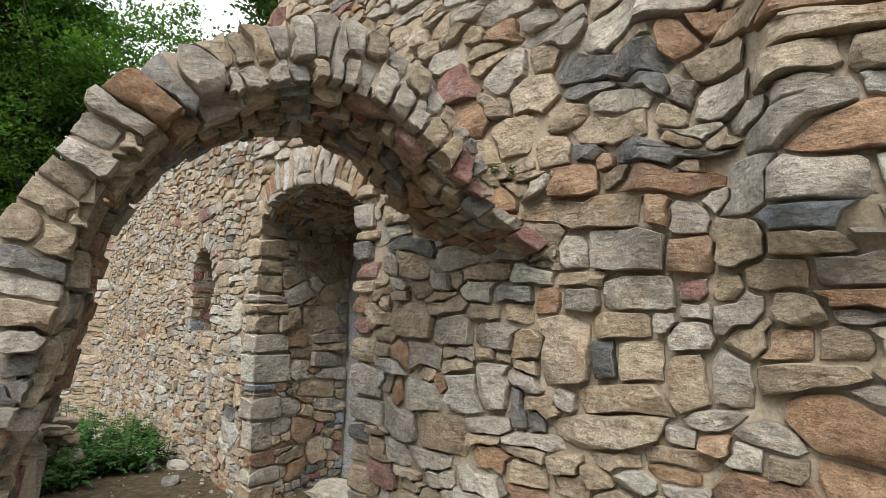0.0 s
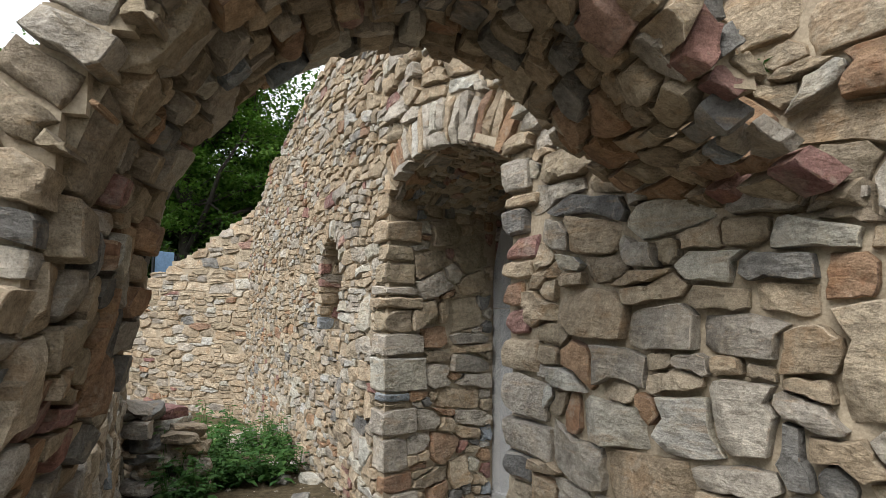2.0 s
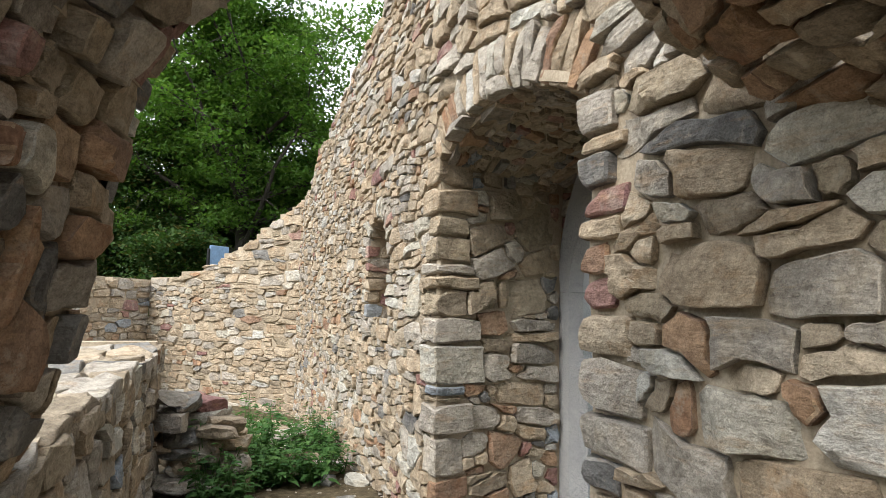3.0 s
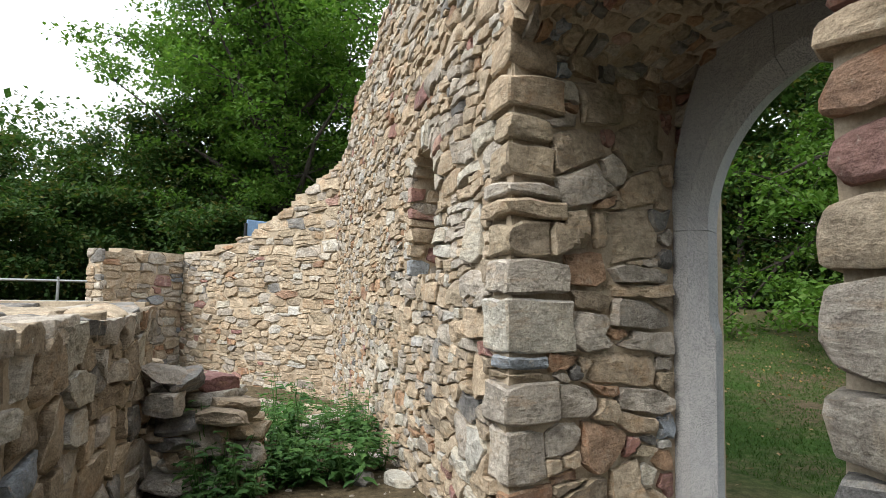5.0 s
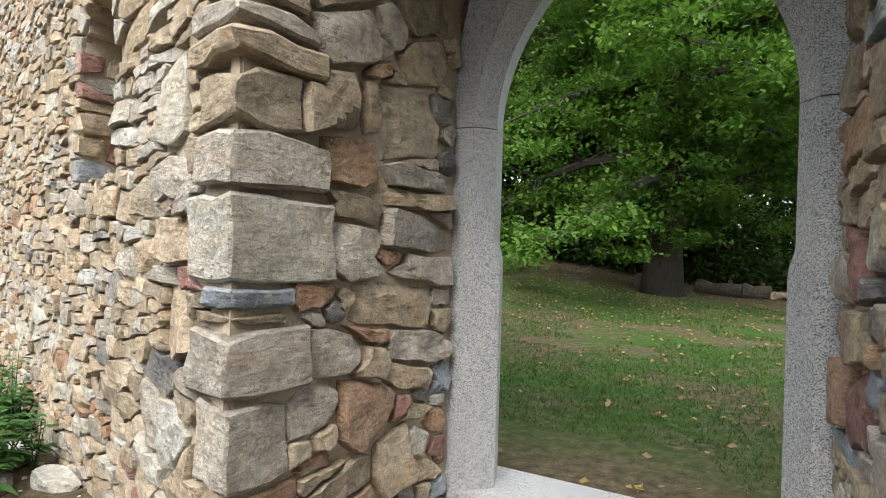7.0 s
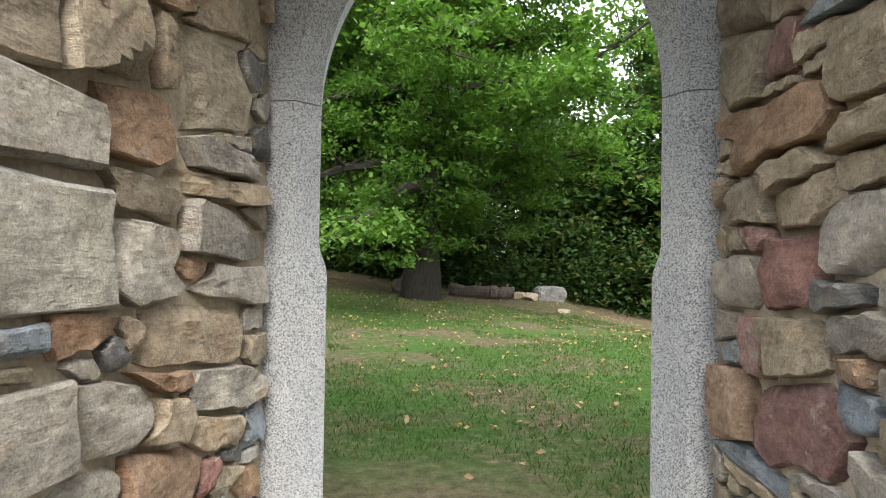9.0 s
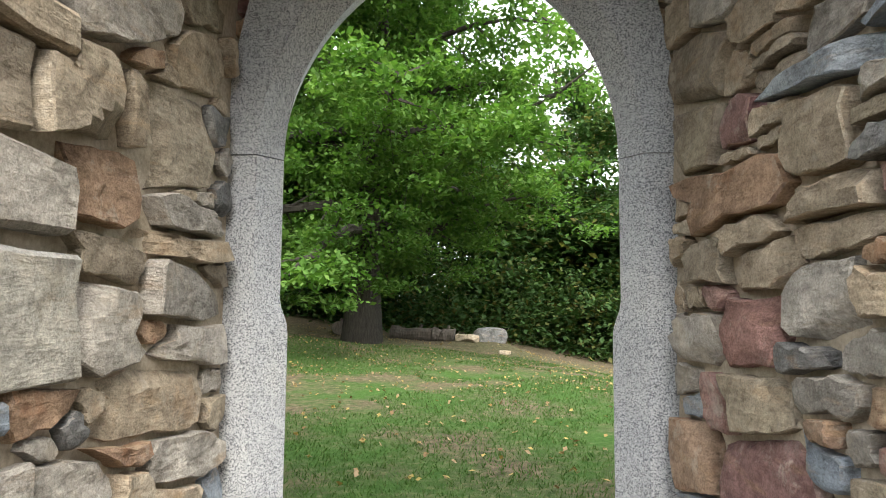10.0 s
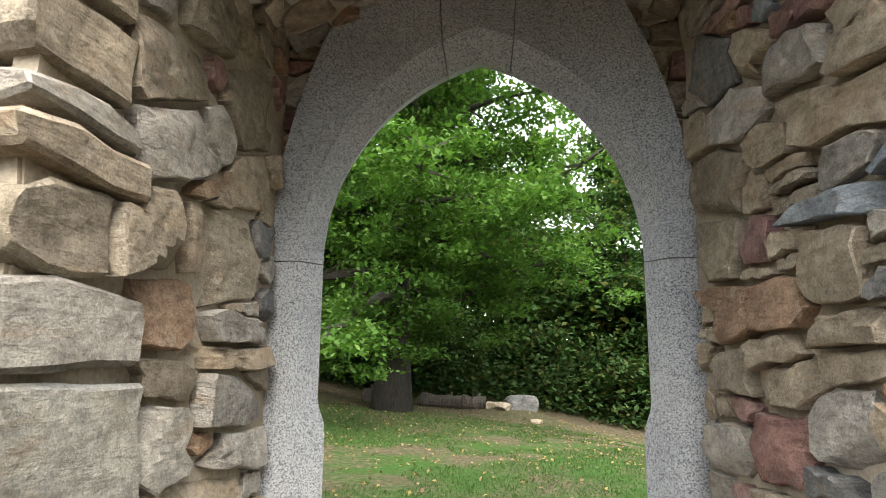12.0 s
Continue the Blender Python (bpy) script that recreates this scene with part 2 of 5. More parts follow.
LEAF = leaf_material("maple_leaf", [(0.044, 0.100, 0.018), (0.074, 0.152, 0.028), (0.056, 0.124, 0.022), (0.110, 0.190, 0.042), (0.058, 0.115, 0.026)], 0.4)
LEAF_DARK = leaf_material("woodland_leaf", [(0.026, 0.058, 0.018), (0.042, 0.086, 0.025), (0.032, 0.070, 0.020), (0.056, 0.100, 0.030), (0.098, 0.090, 0.028)])
LEAF_HERB = leaf_material("herb_leaf", [(0.035, 0.09, 0.03), (0.06, 0.135, 0.04), (0.05, 0.12, 0.035), (0.09, 0.17, 0.05)], 0.25)
GRASS = leaf_material("grass_blade", [(0.028, 0.068, 0.013), (0.048, 0.098, 0.022), (0.068, 0.122, 0.034), (0.095, 0.115, 0.050)], 0.3)
LITTER = leaf_material("fallen_leaf", [(0.24, 0.15, 0.06), (0.34, 0.26, 0.09), (0.16, 0.10, 0.05), (0.30, 0.22, 0.13), (0.20, 0.12, 0.07)], 0.1)


def bark_material(name, a, b):
    m, nt, bsdf = nodes_of(name)
    co = object_coord(nt)
    mp = nt.nodes.new("ShaderNodeMapping")
    mp.inputs["Scale"].default_value = (1, 1, 0.22)
    nt.links.new(co, mp.inputs[0])
    n = noise_node(nt, 22.0, 8, 0.7, mp.outputs[0])
    nt.links.new(ramp_node(nt, n.outputs[0], [(0.32, a), (0.68, b)]).outputs[0], bsdf.inputs["Base Color"])
    bsdf.inputs["Roughness"].default_value = 0.95
    bump_node(nt, bsdf, n.outputs[0], 1.0, 0.03)
    return m


BARK = bark_material("bark", (0.018, 0.015, 0.012), (0.055, 0.047, 0.038))
BARK_PALE = bark_material("weathered_wood", (0.03, 0.025, 0.02), (0.12, 0.10, 0.08))


def plain_material(name, colour, rough=0.5, metal=0.0):
    m, nt, bsdf = nodes_of(name)
    n = noise_node(nt, 12.0, 5, 0.6, object_coord(nt))
    lo, hi = tuple(c * 0.8 for c in colour), tuple(min(1, c * 1.15) for c in colour)
    nt.links.new(ramp_node(nt, n.outputs[0], [(0.3, lo), (0.7, hi)]).outputs[0], bsdf.inputs["Base Color"])
    bsdf.inputs["Roughness"].default_value, bsdf.inputs["Metallic"].default_value = rough, metal
    return m


SIGN_BLUE = plain_material("sign_print", (0.22, 0.34, 0.52), 0.4)
DARK_STEEL = plain_material("dark_steel", (0.03, 0.032, 0.035), 0.5, 0.6)
GALVANISED = plain_material("galvanised_steel", (0.32, 0.34, 0.35), 0.45, 0.7)


# ---- mesh helpers ----
def mesh_object(name, verts, faces, materials, parent=None, indices=None, smooth=False, label=""):
    me = bpy.data.meshes.new(name)
    me.from_pydata([tuple(v) for v in verts], [], [tuple(f) for f in faces])
    for m in materials:
        me.materials.append(m)
    if indices is not None:
        me.polygons.foreach_set("material_index", np.asarray(indices, dtype=np.int32))
    if smooth is not False:
        me.polygons.foreach_set("use_smooth", np.ones(len(me.polygons), dtype=bool) if smooth is True else np.array(smooth, dtype=bool))
    me.update()
    ob = new(name, me)
    if parent is not None:
        ob.parent = parent
    if label:
        tagged(ob, label)
    return ob


def part(name, bm, material, parent, label=""):
    me = bpy.data.meshes.new(name)
    bm.to_mesh(me)
    bm.free()
    me.materials.append(material)
    ob = new(name, me)
    ob.parent = parent
    if label:
        tagged(ob, label)
    return ob


def value_noise(a, b, seed):
    """Smooth noise in -1..1 over a plane, for arrays."""
    a, b = np.asarray(a, float), np.asarray(b, float)
    ia, ib = np.floor(a), np.floor(b)
    fa, fb = a - ia, b - ib
    fa, fb = fa * fa * (3 - 2 * fa), fb * fb * (3 - 2 * fb)

    def h(x, y):
        v = np.sin(x * 127.1 + y * 311.7 + seed * 74.7) * 43758.5453
        return (v - np.floor(v)) * 2 - 1

    return (h(ia, ib) * (1 - fa) + h(ia + 1, ib) * fa) * (1 - fb) + (h(ia, ib + 1) * (1 - fa) + h(ia + 1, ib + 1) * fa) * fb


def slab(name, inside, u0, u1, v0, v1, step, place, depth, material, back=None, top=None):
    """A wall body: every cell of the sheet that is inside, with front, back and edges. place(u, v, d) gives the world."""
    nu, nv = max(1, int(round((u1 - u0) / step))), max(1, int(round((v1 - v0) / step)))
    us, vs = np.linspace(u0, u1, nu + 1), np.linspace(v0, v1, nv + 1)
    cu, cv = np.meshgrid((us[:-1] + us[1:]) / 2, (vs[:-1] + vs[1:]) / 2, indexing="ij")
    keep = inside(cu, cv)
    gu, gv = np.meshgrid(us, vs, indexing="ij")
    front = place(gu, gv, 0.014 * value_noise(gu * 7, gv * 7, 3) - 0.006)
    rear = place(gu, gv, -depth + 0 * gu)
    n = (nu + 1) * (nv + 1)
    verts = np.concatenate([front.reshape(-1, 3), rear.reshape(-1, 3)])
    idx = np.arange(n).reshape(nu + 1, nv + 1)
    faces = []
    pad = np.zeros((nu + 2, nv + 2), bool)
    pad[1:-1, 1:-1] = keep
    for i in range(nu):
        for j in range(nv):
            if not keep[i, j]:
                continue
            a, b, c, d = idx[i, j], idx[i + 1, j], idx[i + 1, j + 1], idx[i, j + 1]
            faces.append((a, b, c, d))
            faces.append((a + n, d + n, c + n, b + n))
            if not pad[i, j + 1]:
                faces.append((a, d, d + n, a + n))
            if not pad[i + 2, j + 1]:
                faces.append((b, b + n, c + n, c))
            if not pad[i + 1, j]:
                faces.append((a, a + n, b + n, b))
            if not pad[i + 1, j + 2]:
                faces.append((d, c, c + n, d + n))
    used = np.unique(np.array(faces))
    remap = np.zeros(2 * n, int)
    remap[used] = np.arange(len(used))
    return mesh_object(name, verts[used], remap[np.array(faces)], [material])


class Stone:
    """A seed of the masonry: its middle, half width, half height, tilt, stone kind and how far it stands proud."""

    def __init__(self, u, v, a, b, tilt=0.0, kind=None, proud=None, fixed=False):
        self.u, self.v, self.a, self.b, self.tilt, self.kind, self.proud, self.fixed = u, v, a, b, radians(tilt), kind, proud, fixed


def courses(rng, inside, u0, u1, v0, v1, low, high, long=(1.1, 2.4), tilt=5, fixed=(), slope=0.0):
    """Random rubble in rough courses, round the stones that are given."""
    out = list(fixed)
    fu = np.array([(s.u, s.v, s.a, s.b, math.cos(s.tilt), math.sin(s.tilt)) for s in fixed]).reshape(-1, 6)
    v = v0
    while v < v1:
        h = low + (high - low) * rng.random() ** 1.5
        u = u0 - rng.random() * h
        while u < u1:
            w = h * (long[0] + (long[1] - long[0]) * rng.random())
            split = h > (low + high) * 0.45 and rng.random() < 0.32
            for k in range(2 if split else 1):
                hh = h / 2 if split else h
                cu, cv = u + w / 2 + rng.uniform(-0.1, 0.1) * w, v + hh * (k + 0.5) + rng.uniform(-0.22, 0.22) * h + slope * (u - u0)
                cv += 0.06 * math.sin(u * 2.1 + v * 1.3) + 0.04 * math.sin(u * 5.3 - v * 2.0)
                if not bool(inside(np.array(cu), np.array(cv))):
                    continue
                if len(fu):
                    du, dv = cu - fu[:, 0], cv - fu[:, 1]
                    x, y = (du * fu[:, 4] + dv * fu[:, 5]) / (fu[:, 2] + 0.2 * hh), (-du * fu[:, 5] + dv * fu[:, 4]) / (fu[:, 3] + 0.2 * hh)
                    if (np.maximum(abs(x), abs(y)) < 1.0).any():
                        continue
                out.append(Stone(cu, cv, w / 2 * rng.uniform(0.85, 1.2), hh / 2 * rng.uniform(0.85, 1.2), rng.uniform(-tilt, tilt)))
            u += w
        v += h
    return out


def corner_points(px, py, least=4, share=0.014):
    """Thins a closed outline to its few real corners, so that stones have straight broken sides."""
    keep = list(range(len(px)))
    whole = 0.5 * abs(float(np.dot(px, np.roll(py, -1)) - np.dot(py, np.roll(px, -1))))
    while len(keep) > least:
        x, y = px[keep], py[keep]
        xa, ya, xb, yb = np.roll(x, 1), np.roll(y, 1), np.roll(x, -1), np.roll(y, -1)
        area = 0.5 * abs((xa - x) * (yb - y) - (xb - x) * (ya - y))
        k = int(area.argmin())
        if area[k] > share * whole:
            break
        keep.pop(k)
    return px[keep], py[keep]


def outline(px, py, count):
    """Splits the sides of a polygon into about that many even steps."""
    qx, qy = np.roll(px, -1), np.roll(py, -1)
    ln = np.hypot(qx - px, qy - py)
    n = np.maximum(1, np.round(ln / ln.sum() * count)).astype(int)
    while n.sum() > count:
        n[n.argmax()] -= 1
    while n.sum() < count:
        n[(ln / n).argmax()] += 1
    xs = np.concatenate([x0 + (x1 - x0) * np.arange(k) / k for x0, x1, k in zip(px, qx, n)])
    ys = np.concatenate([y0 + (y1 - y0) * np.arange(k) / k for y0, y1, k in zip(py, qy, n)])
    corner = np.concatenate([np.arange(k) == 0 for k in n])
    return xs, ys, corner


def lay(stones, inside, place, rng, proud=(0.015, 0.04), gap=0.008, weights=None, sides=16, sink=0.05, tip=0.16, grow=0.075):
    """Cuts the sheet up among the stones, and gives each as (middle, verts, faces, kind): broken blocks with knocked-off faces."""
    weights = weights or [30, 24, 9, 7, 5, 9, 13, 3]
    data = np.array([(s.u, s.v, s.a, s.b, math.cos(s.tilt), math.sin(s.tilt)) for s in stones])
    steps = np.linspace(0.25, 2.3, 64)
    rays = 24
    made = []
    for n, s in enumerate(stones):
        reach = 2.3 * max(s.a, s.b)
        near = (abs(data[:, 0] - s.u) < reach + 1.3 * np.maximum(data[:, 2], data[:, 3])) & (abs(data[:, 1] - s.v) < reach + 1.3 * np.maximum(data[:, 2], data[:, 3]))
        near[n] = False
        nb = data[near]
        ang = (np.arange(rays) + rng.uniform(-0.5, 0.5)) * 2 * math.pi / rays
        ca, sa = np.cos(ang), np.sin(ang)
        stretch = 1.0 / np.maximum(abs(ca), abs(sa))
        du, dv = ca * s.a * stretch, sa * s.b * stretch
        c, q = math.cos(s.tilt), math.sin(s.tilt)
        du, dv = du * c - dv * q, du * q + dv * c
        pu, pv = s.u + du[:, None] * steps, s.v + dv[:, None] * steps
        lx, ly = (du * c + dv * q) / s.a, (-du * q + dv * c) / s.b
        own = (((abs(lx) ** 8 + abs(ly) ** 8) ** (1 / 8))[:, None] * steps - 1) * min(s.a, s.b)
        ok = inside(pu, pv)
        if len(nb):
            ex, ey = pu[..., None] - nb[:, 0], pv[..., None] - nb[:, 1]
            qx, qy = (ex * nb[:, 4] + ey * nb[:, 5]) / nb[:, 2], (-ex * nb[:, 5] + ey * nb[:, 4]) / nb[:, 3]
            ok &= ((((abs(qx) ** 8 + abs(qy) ** 8) ** (1 / 8)) - 1) * np.minimum(nb[:, 2], nb[:, 3])).min(-1) > own
        ok &= own < grow
        first = np.where(ok.all(1), len(steps) - 1, ok.argmin(1))
        t = steps[np.maximum(first - 1, 0)]
        size = float(np.hypot(du, dv).mean() * t.mean())
        if size < 0.016:
            continue
        cu, cv = corner_points(du * t, dv * t, rng.choice((4, 5, 5)), rng.uniform(0.012, 0.03))
        mu, mv = cu.mean() * 0.6, cv.mean() * 0.6
        bu, bv, corner = outline(cu - mu, cv - mv, sides)
        r = np.hypot(bu, bv)
        ux, vx = bu / np.maximum(r, 1e-6), bv / np.maximum(r, 1e-6)
        r = r - gap * np.array([rng.uniform(0.3, 1.2) for _ in range(sides)]) - np.where(corner, 0.05 * size * np.array([rng.random() ** 2 for _ in range(sides)]), 0.0)
        r = np.maximum(r - 0.035 * size * np.array([rng.random() ** 2 for _ in range(sides)]), 0.006)
        p = s.proud if s.proud is not None else rng.uniform(*proud)
        tx, ty = rng.gauss(0, tip * 0.5), rng.gauss(0, tip * 0.5) - tip * 0.2
        chips = []
        for _ in range(rng.choice((2, 3, 3, 4))):
            way = rng.uniform(0, 2 * math.pi)
            far = float((r * (ux * math.cos(way) + vx * math.sin(way))).max())
            chips.append((math.cos(way), math.sin(way), far * rng.uniform(0.4, 0.88), rng.uniform(0.5, 1.7)))
        seed = rng.uniform(0, 999)
        edge = min(0.004 + 0.02 * size, 0.15 * size)
        rings = [(r * 0.97, None), (r, -0.62 * min(max(p, 0.02), 0.05)), (r - edge * 0.25, -edge * 0.7), (r - edge, 0.0), (r * 0.72, 0.0), (r * 0.46, 0.0), (r * 0.2, 0.0)]
        verts = []
        for rr, drop in rings:
            eu, ev = rr * ux, rr * vx
            if drop is None:
                d = np.full(sides, -sink)
            else:
                d = p + eu * tx + ev * ty
                for x, y, start, fall in chips:
                    d = np.minimum(d, p + 0.004 - fall * (eu * x + ev * y - start) * 0.6)
                d = d + 0.04 * size * value_noise(eu / size * 1.6 + seed, ev / size * 2.2, 5) + 0.035 * size * value_noise(eu / size * 5.1, ev / size * 6.3 + seed, 8) + drop
                d = np.maximum(d, 0.15 * p - 0.01)
            verts.append(place(s.u + mu + eu, s.v + mv + ev, d))
        mid = p + 0.04 * size * float(value_noise(seed, 0.0, 5))
        for x, y, start, fall in chips:
            mid = min(mid, p + 0.004 + fall * start * 0.6)
        verts.append(place(np.array([s.u + mu]), np.array([s.v + mv]), np.array([mid])))
        verts = np.concatenate(verts)
        faces = []
        for k in range(len(rings) - 1):
            for i in range(sides):
                j = (i + 1) % sides
                faces.append((k * sides + i, k * sides + j, (k + 1) * sides + j, (k + 1) * sides + i))
        last, top = (len(rings) - 1) * sides, len(rings) * sides
        faces += [(last + i, last + (i + 1) % sides, top) for i in range(sides)]
        kind = s.kind if s.kind is not None else rng.choices(range(8), weights)[0]
        made.append((verts[-1], verts, faces, kind))
    return made


def build_stones(made, wall, middle, count=300, name="stone"):
    """The stones nearest to a place of the plan as parts of the wall, the others joined."""
    made = sorted(made, key=lambda s: float(((s[0] - np.array(middle)) ** 2).sum()))
    for centre, verts, faces, kind in made[:count]:
        ob = mesh_object(name, verts - centre, faces, [STONES[kind]], wall, smooth=True)
        ob.data.set_sharp_from_angle(angle=radians(26))
        ob.location = centre
    rest = made[count:]
    if rest:
        verts, faces, kinds, base = [], [], [], 0
        for _, v, f, kind in rest:
            verts.append(v)
            faces += [tuple(base + i for i in q) for q in f]
            kinds += [kind] * len(f)
            base += len(v)
        ob = tagged(mesh_object("rubble_stones", np.concatenate(verts), faces, STONES, wall, kinds, True), kind="stuff")
        ob.data.set_sharp_from_angle(angle=radians(26))


def sheet(origin, along, normal, deep=None):
    """A standing sheet: u along the wall, v up, d out of it; behind the face it may run another way."""
    o, a, n = np.array((*origin, 0.0)), np.array((*along, 0.0)), np.array((*normal, 0.0))
    m = n if deep is None else np.array((*deep, 0.0))

    def place(u, v, d):
        u, v, d = np.broadcast_arrays(np.asarray(u, float), np.asarray(v, float), np.asarray(d, float))
        out = o + u[..., None] * a + v[..., None] * np.array((0, 0, 1.0))
        return out + np.where(d[..., None] > 0, d[..., None] * n, d[..., None] * m)

    return place


def smoothstep(x, a, b):
    t = np.clip((np.asarray(x, float) - a) / (b - a), 0, 1)
    return t * t * (3 - 2 * t)


# ---- ground: one sheet ----
def ground_height(x, y):
    x, y = np.asarray(x, float), np.asarray(y, float)
    lawn = -0.10 + 0.75 * smoothstep(-x, 1.5, 9.0) * smoothstep(y, 1.0, 9.0) - 0.75 * smoothstep(x, -3.0, 7.0) * smoothstep(y, 5.0, 15.0) + 0.30 * smoothstep(y, 6.0, 15.0) * smoothstep(5 - x, 0, 6)
    court = -0.14 + 0.30 * smoothstep(x, 0.8, 4.5) - 0.42 * smoothstep(-x, 1.5, 9.0)
    mixed = court + (lawn - court) * smoothstep(y + 0.31 * x, 0.0, 1.6)
    mixed = mixed + 0.24 * np.exp(-((x - 0.5) / 0.9) ** 2 - ((y - 14.0) / 0.7) ** 2)
    return mixed + 0.03 * value_noise(x * 0.9, y * 0.9, 2) + 0.015 * value_noise(x * 2.7, y * 2.7, 4)


def axis_steps(near, far, step):
    core = np.arange(-near, near + 1e-6, step)
    tail = near + np.cumsum(np.geomspace(step, far / 3.2, 14))
    return np.concatenate([-tail[::-1], core, tail])


gx, gy = axis_steps(18, 500, 0.3), axis_steps(18, 500, 0.3) + 2
gxx, gyy = np.meshgrid(gx, gy, indexing="ij")
gverts = np.stack([gxx, gyy, ground_height(gxx, gyy)], -1).reshape(-1, 3)
ny = len(gy)
gfaces = [(i * ny + j, (i + 1) * ny + j, (i + 1) * ny + j + 1, i * ny + j + 1) for i in range(len(gx) - 1) for j in range(ny - 1)]
tagged(mesh_object("ground", gverts, gfaces, [GROUND], smooth=True), "lawn with bare earth patches and fallen leaves", "ground", kind="structure")

# ---- quoins: corner blocks that belong to two faces ----
def quoin_column(wall, corner, run_a, out_a, run_b, out_b, rows, seed):
    """rows: foot, head, length along a, length along b, stone kind, proud. Each block is bevelled and roughened."""
    r = random.Random(seed)
    k, ra, na, rb, nb = (Vector((*v, 0.0)) for v in (corner, run_a, out_a, run_b, out_b))
    for z0, z1, la, lb, kind, p in rows:
        plan = [k + na * p + nb * p, k + ra * la + na * p * 0.8, k + ra * la - na * 0.10, k + rb * lb - nb * 0.10, k + rb * lb + nb * p * 0.8]
        if (plan[1] - plan[0]).cross(plan[2] - plan[0]).z < 0:
            plan.reverse()
        mid = sum(plan, Vector()) / 5 + Vector((0, 0, (z0 + z1) / 2))
        bm = bmesh.new()
        low = [bm.verts.new(q + Vector((0, 0, z0 + 0.005 + r.uniform(0, 0.012))) - mid) for q in plan]
        top = [bm.verts.new(q + Vector((0, 0, z1 - 0.005 - r.uniform(0, 0.014))) - mid) for q in plan]
        bm.faces.new(low[::-1])
        bm.faces.new(top)
        for i in range(5):
            j = (i + 1) % 5
            bm.faces.new((low[i], low[j], top[j], top[i]))
        bmesh.ops.bevel(bm, geom=bm.edges[:], offset=min(0.012, (z1 - z0) * 0.12), segments=1, profile=0.5, affect="EDGES")
        bmesh.ops.subdivide_edges(bm, edges=[e for e in bm.edges if e.calc_length() > 0.07], cuts=2, use_grid_fill=True)
        off = Vector((r.uniform(0, 50), r.uniform(0, 50), r.uniform(0, 50)))
        for v in bm.verts:
            n = noise.noise_vector((v.co + off) * 7.0)
            v.co += n * 0.017 + noise.noise_vector((v.co + off) * 19.0) * 0.008
        for _ in range(3):
            # a corner knocked off along a flat break
            way = (na * r.uniform(0.2, 1) + nb * r.uniform(0.2, 1) + ra * r.uniform(-0.9, 0.6) + rb * r.uniform(-0.9, 0.6) + Vector((0, 0, r.choice((-1, 1)) * r.uniform(0.3, 1.2)))).normalized()
            limit = max(v.co.dot(way) for v in bm.verts) - r.uniform(0.008, 0.028)
            for v in bm.verts:
                over = v.co.dot(way) - limit
                if over > 0:
                    v.co -= way * over
        for f in bm.faces:
            f.smooth = True
        ob = part("quoin", bm, STONES[kind], wall)
        ob.data.set_sharp_from_angle(angle=radians(26))
        ob.location = mid


def quoin_reach(rows, index):
    edges = np.array([row[0] for row in rows] + [rows[-1][1]])
    reach = np.array([row[index] for row in rows])

    def at(v):
        v = np.asarray(v, float)
        n = np.clip(np.searchsorted(edges, v) - 1, 0, len(reach) - 1)
        return np.where((v < edges[0]) | (v > edges[-1]), 0.0, reach[n])

    return at


DOOR_QUOINS_L = [
    (-0.22, 0.02, 0.30, 0.28, TAN_, 0.03), (0.02, 0.18, 0.17, 0.34, GREY_, 0.04), (0.18, 0.35, 0.13, 0.27, RUST_, 0.03), (0.35, 0.63, 0.20, 0.22, GREY_, 0.04),
    (0.63, 0.85, 0.24, 0.30, GREY_, 0.06), (0.85, 0.90, 0.22, 0.20, BROWN_, 0.03), (0.90, 0.98, 0.15, 0.22, BLUE_, 0.05), (0.98, 1.27, 0.27, 0.40, PALE_, 0.06),
    (1.27, 1.46, 0.22, 0.36, GREY_, 0.065), (1.46, 1.65, 0.22, 0.24, BROWN_, 0.05), (1.65, 1.76, 0.30, 0.34, TAN_, 0.07), (1.76, 1.85, 0.28, 0.30, GREY_, 0.06),
    (1.85, 2.04, 0.20, 0.26, BROWN_, 0.045), (2.04, 2.20, 0.14, 0.24, BROWN_, 0.05), (2.20, 2.40, 0.26, 0.32, TAN_, 0.06), (2.40, 2.63, 0.22, 0.28, TAN_, 0.05),
]
DOOR_QUOINS_R = [
    (-0.22, 0.0, 0.2, 0.3, GREY_, 0.03), (0.0, 0.2, 0.34, 0.2, TAN_, 0.04), (0.2, 0.4, 0.2, 0.26, GREY_, 0.03), (0.4, 0.6, 0.3, 0.2, TAN_, 0.04), (0.6, 0.76, 0.24, 0.28, BROWN_, 0.03),
    (0.76, 0.90, 0.22, 0.2, SLATE_, 0.04), (0.90, 1.09, 0.40, 0.24, GREY_, 0.05), (1.09, 1.32, 0.36, 0.2, GREY_, 0.045), (1.32, 1.52, 0.30, 0.3, TAN_, 0.05), (1.52, 1.68, 0.17, 0.2, RED_, 0.03),
    (1.68, 1.83, 0.14, 0.26, RUST_, 0.04), (1.83, 1.94, 0.22, 0.16, TAN_, 0.05), (1.94, 2.08, 0.26, 0.22, RED_, 0.03), (2.08, 2.23, 0.16, 0.3, SLATE_, 0.05), (2.23, 2.32, 0.24, 0.2, TAN_, 0.04), (2.32, 2.52, 0.18, 0.24, GREY_, 0.05),
]
face_l, side_l = quoin_reach(DOOR_QUOINS_L, 2), quoin_reach(DOOR_QUOINS_L, 3)
face_r, side_r = quoin_reach(DOOR_QUOINS_R, 2), quoin_reach(DOOR_QUOINS_R, 3)

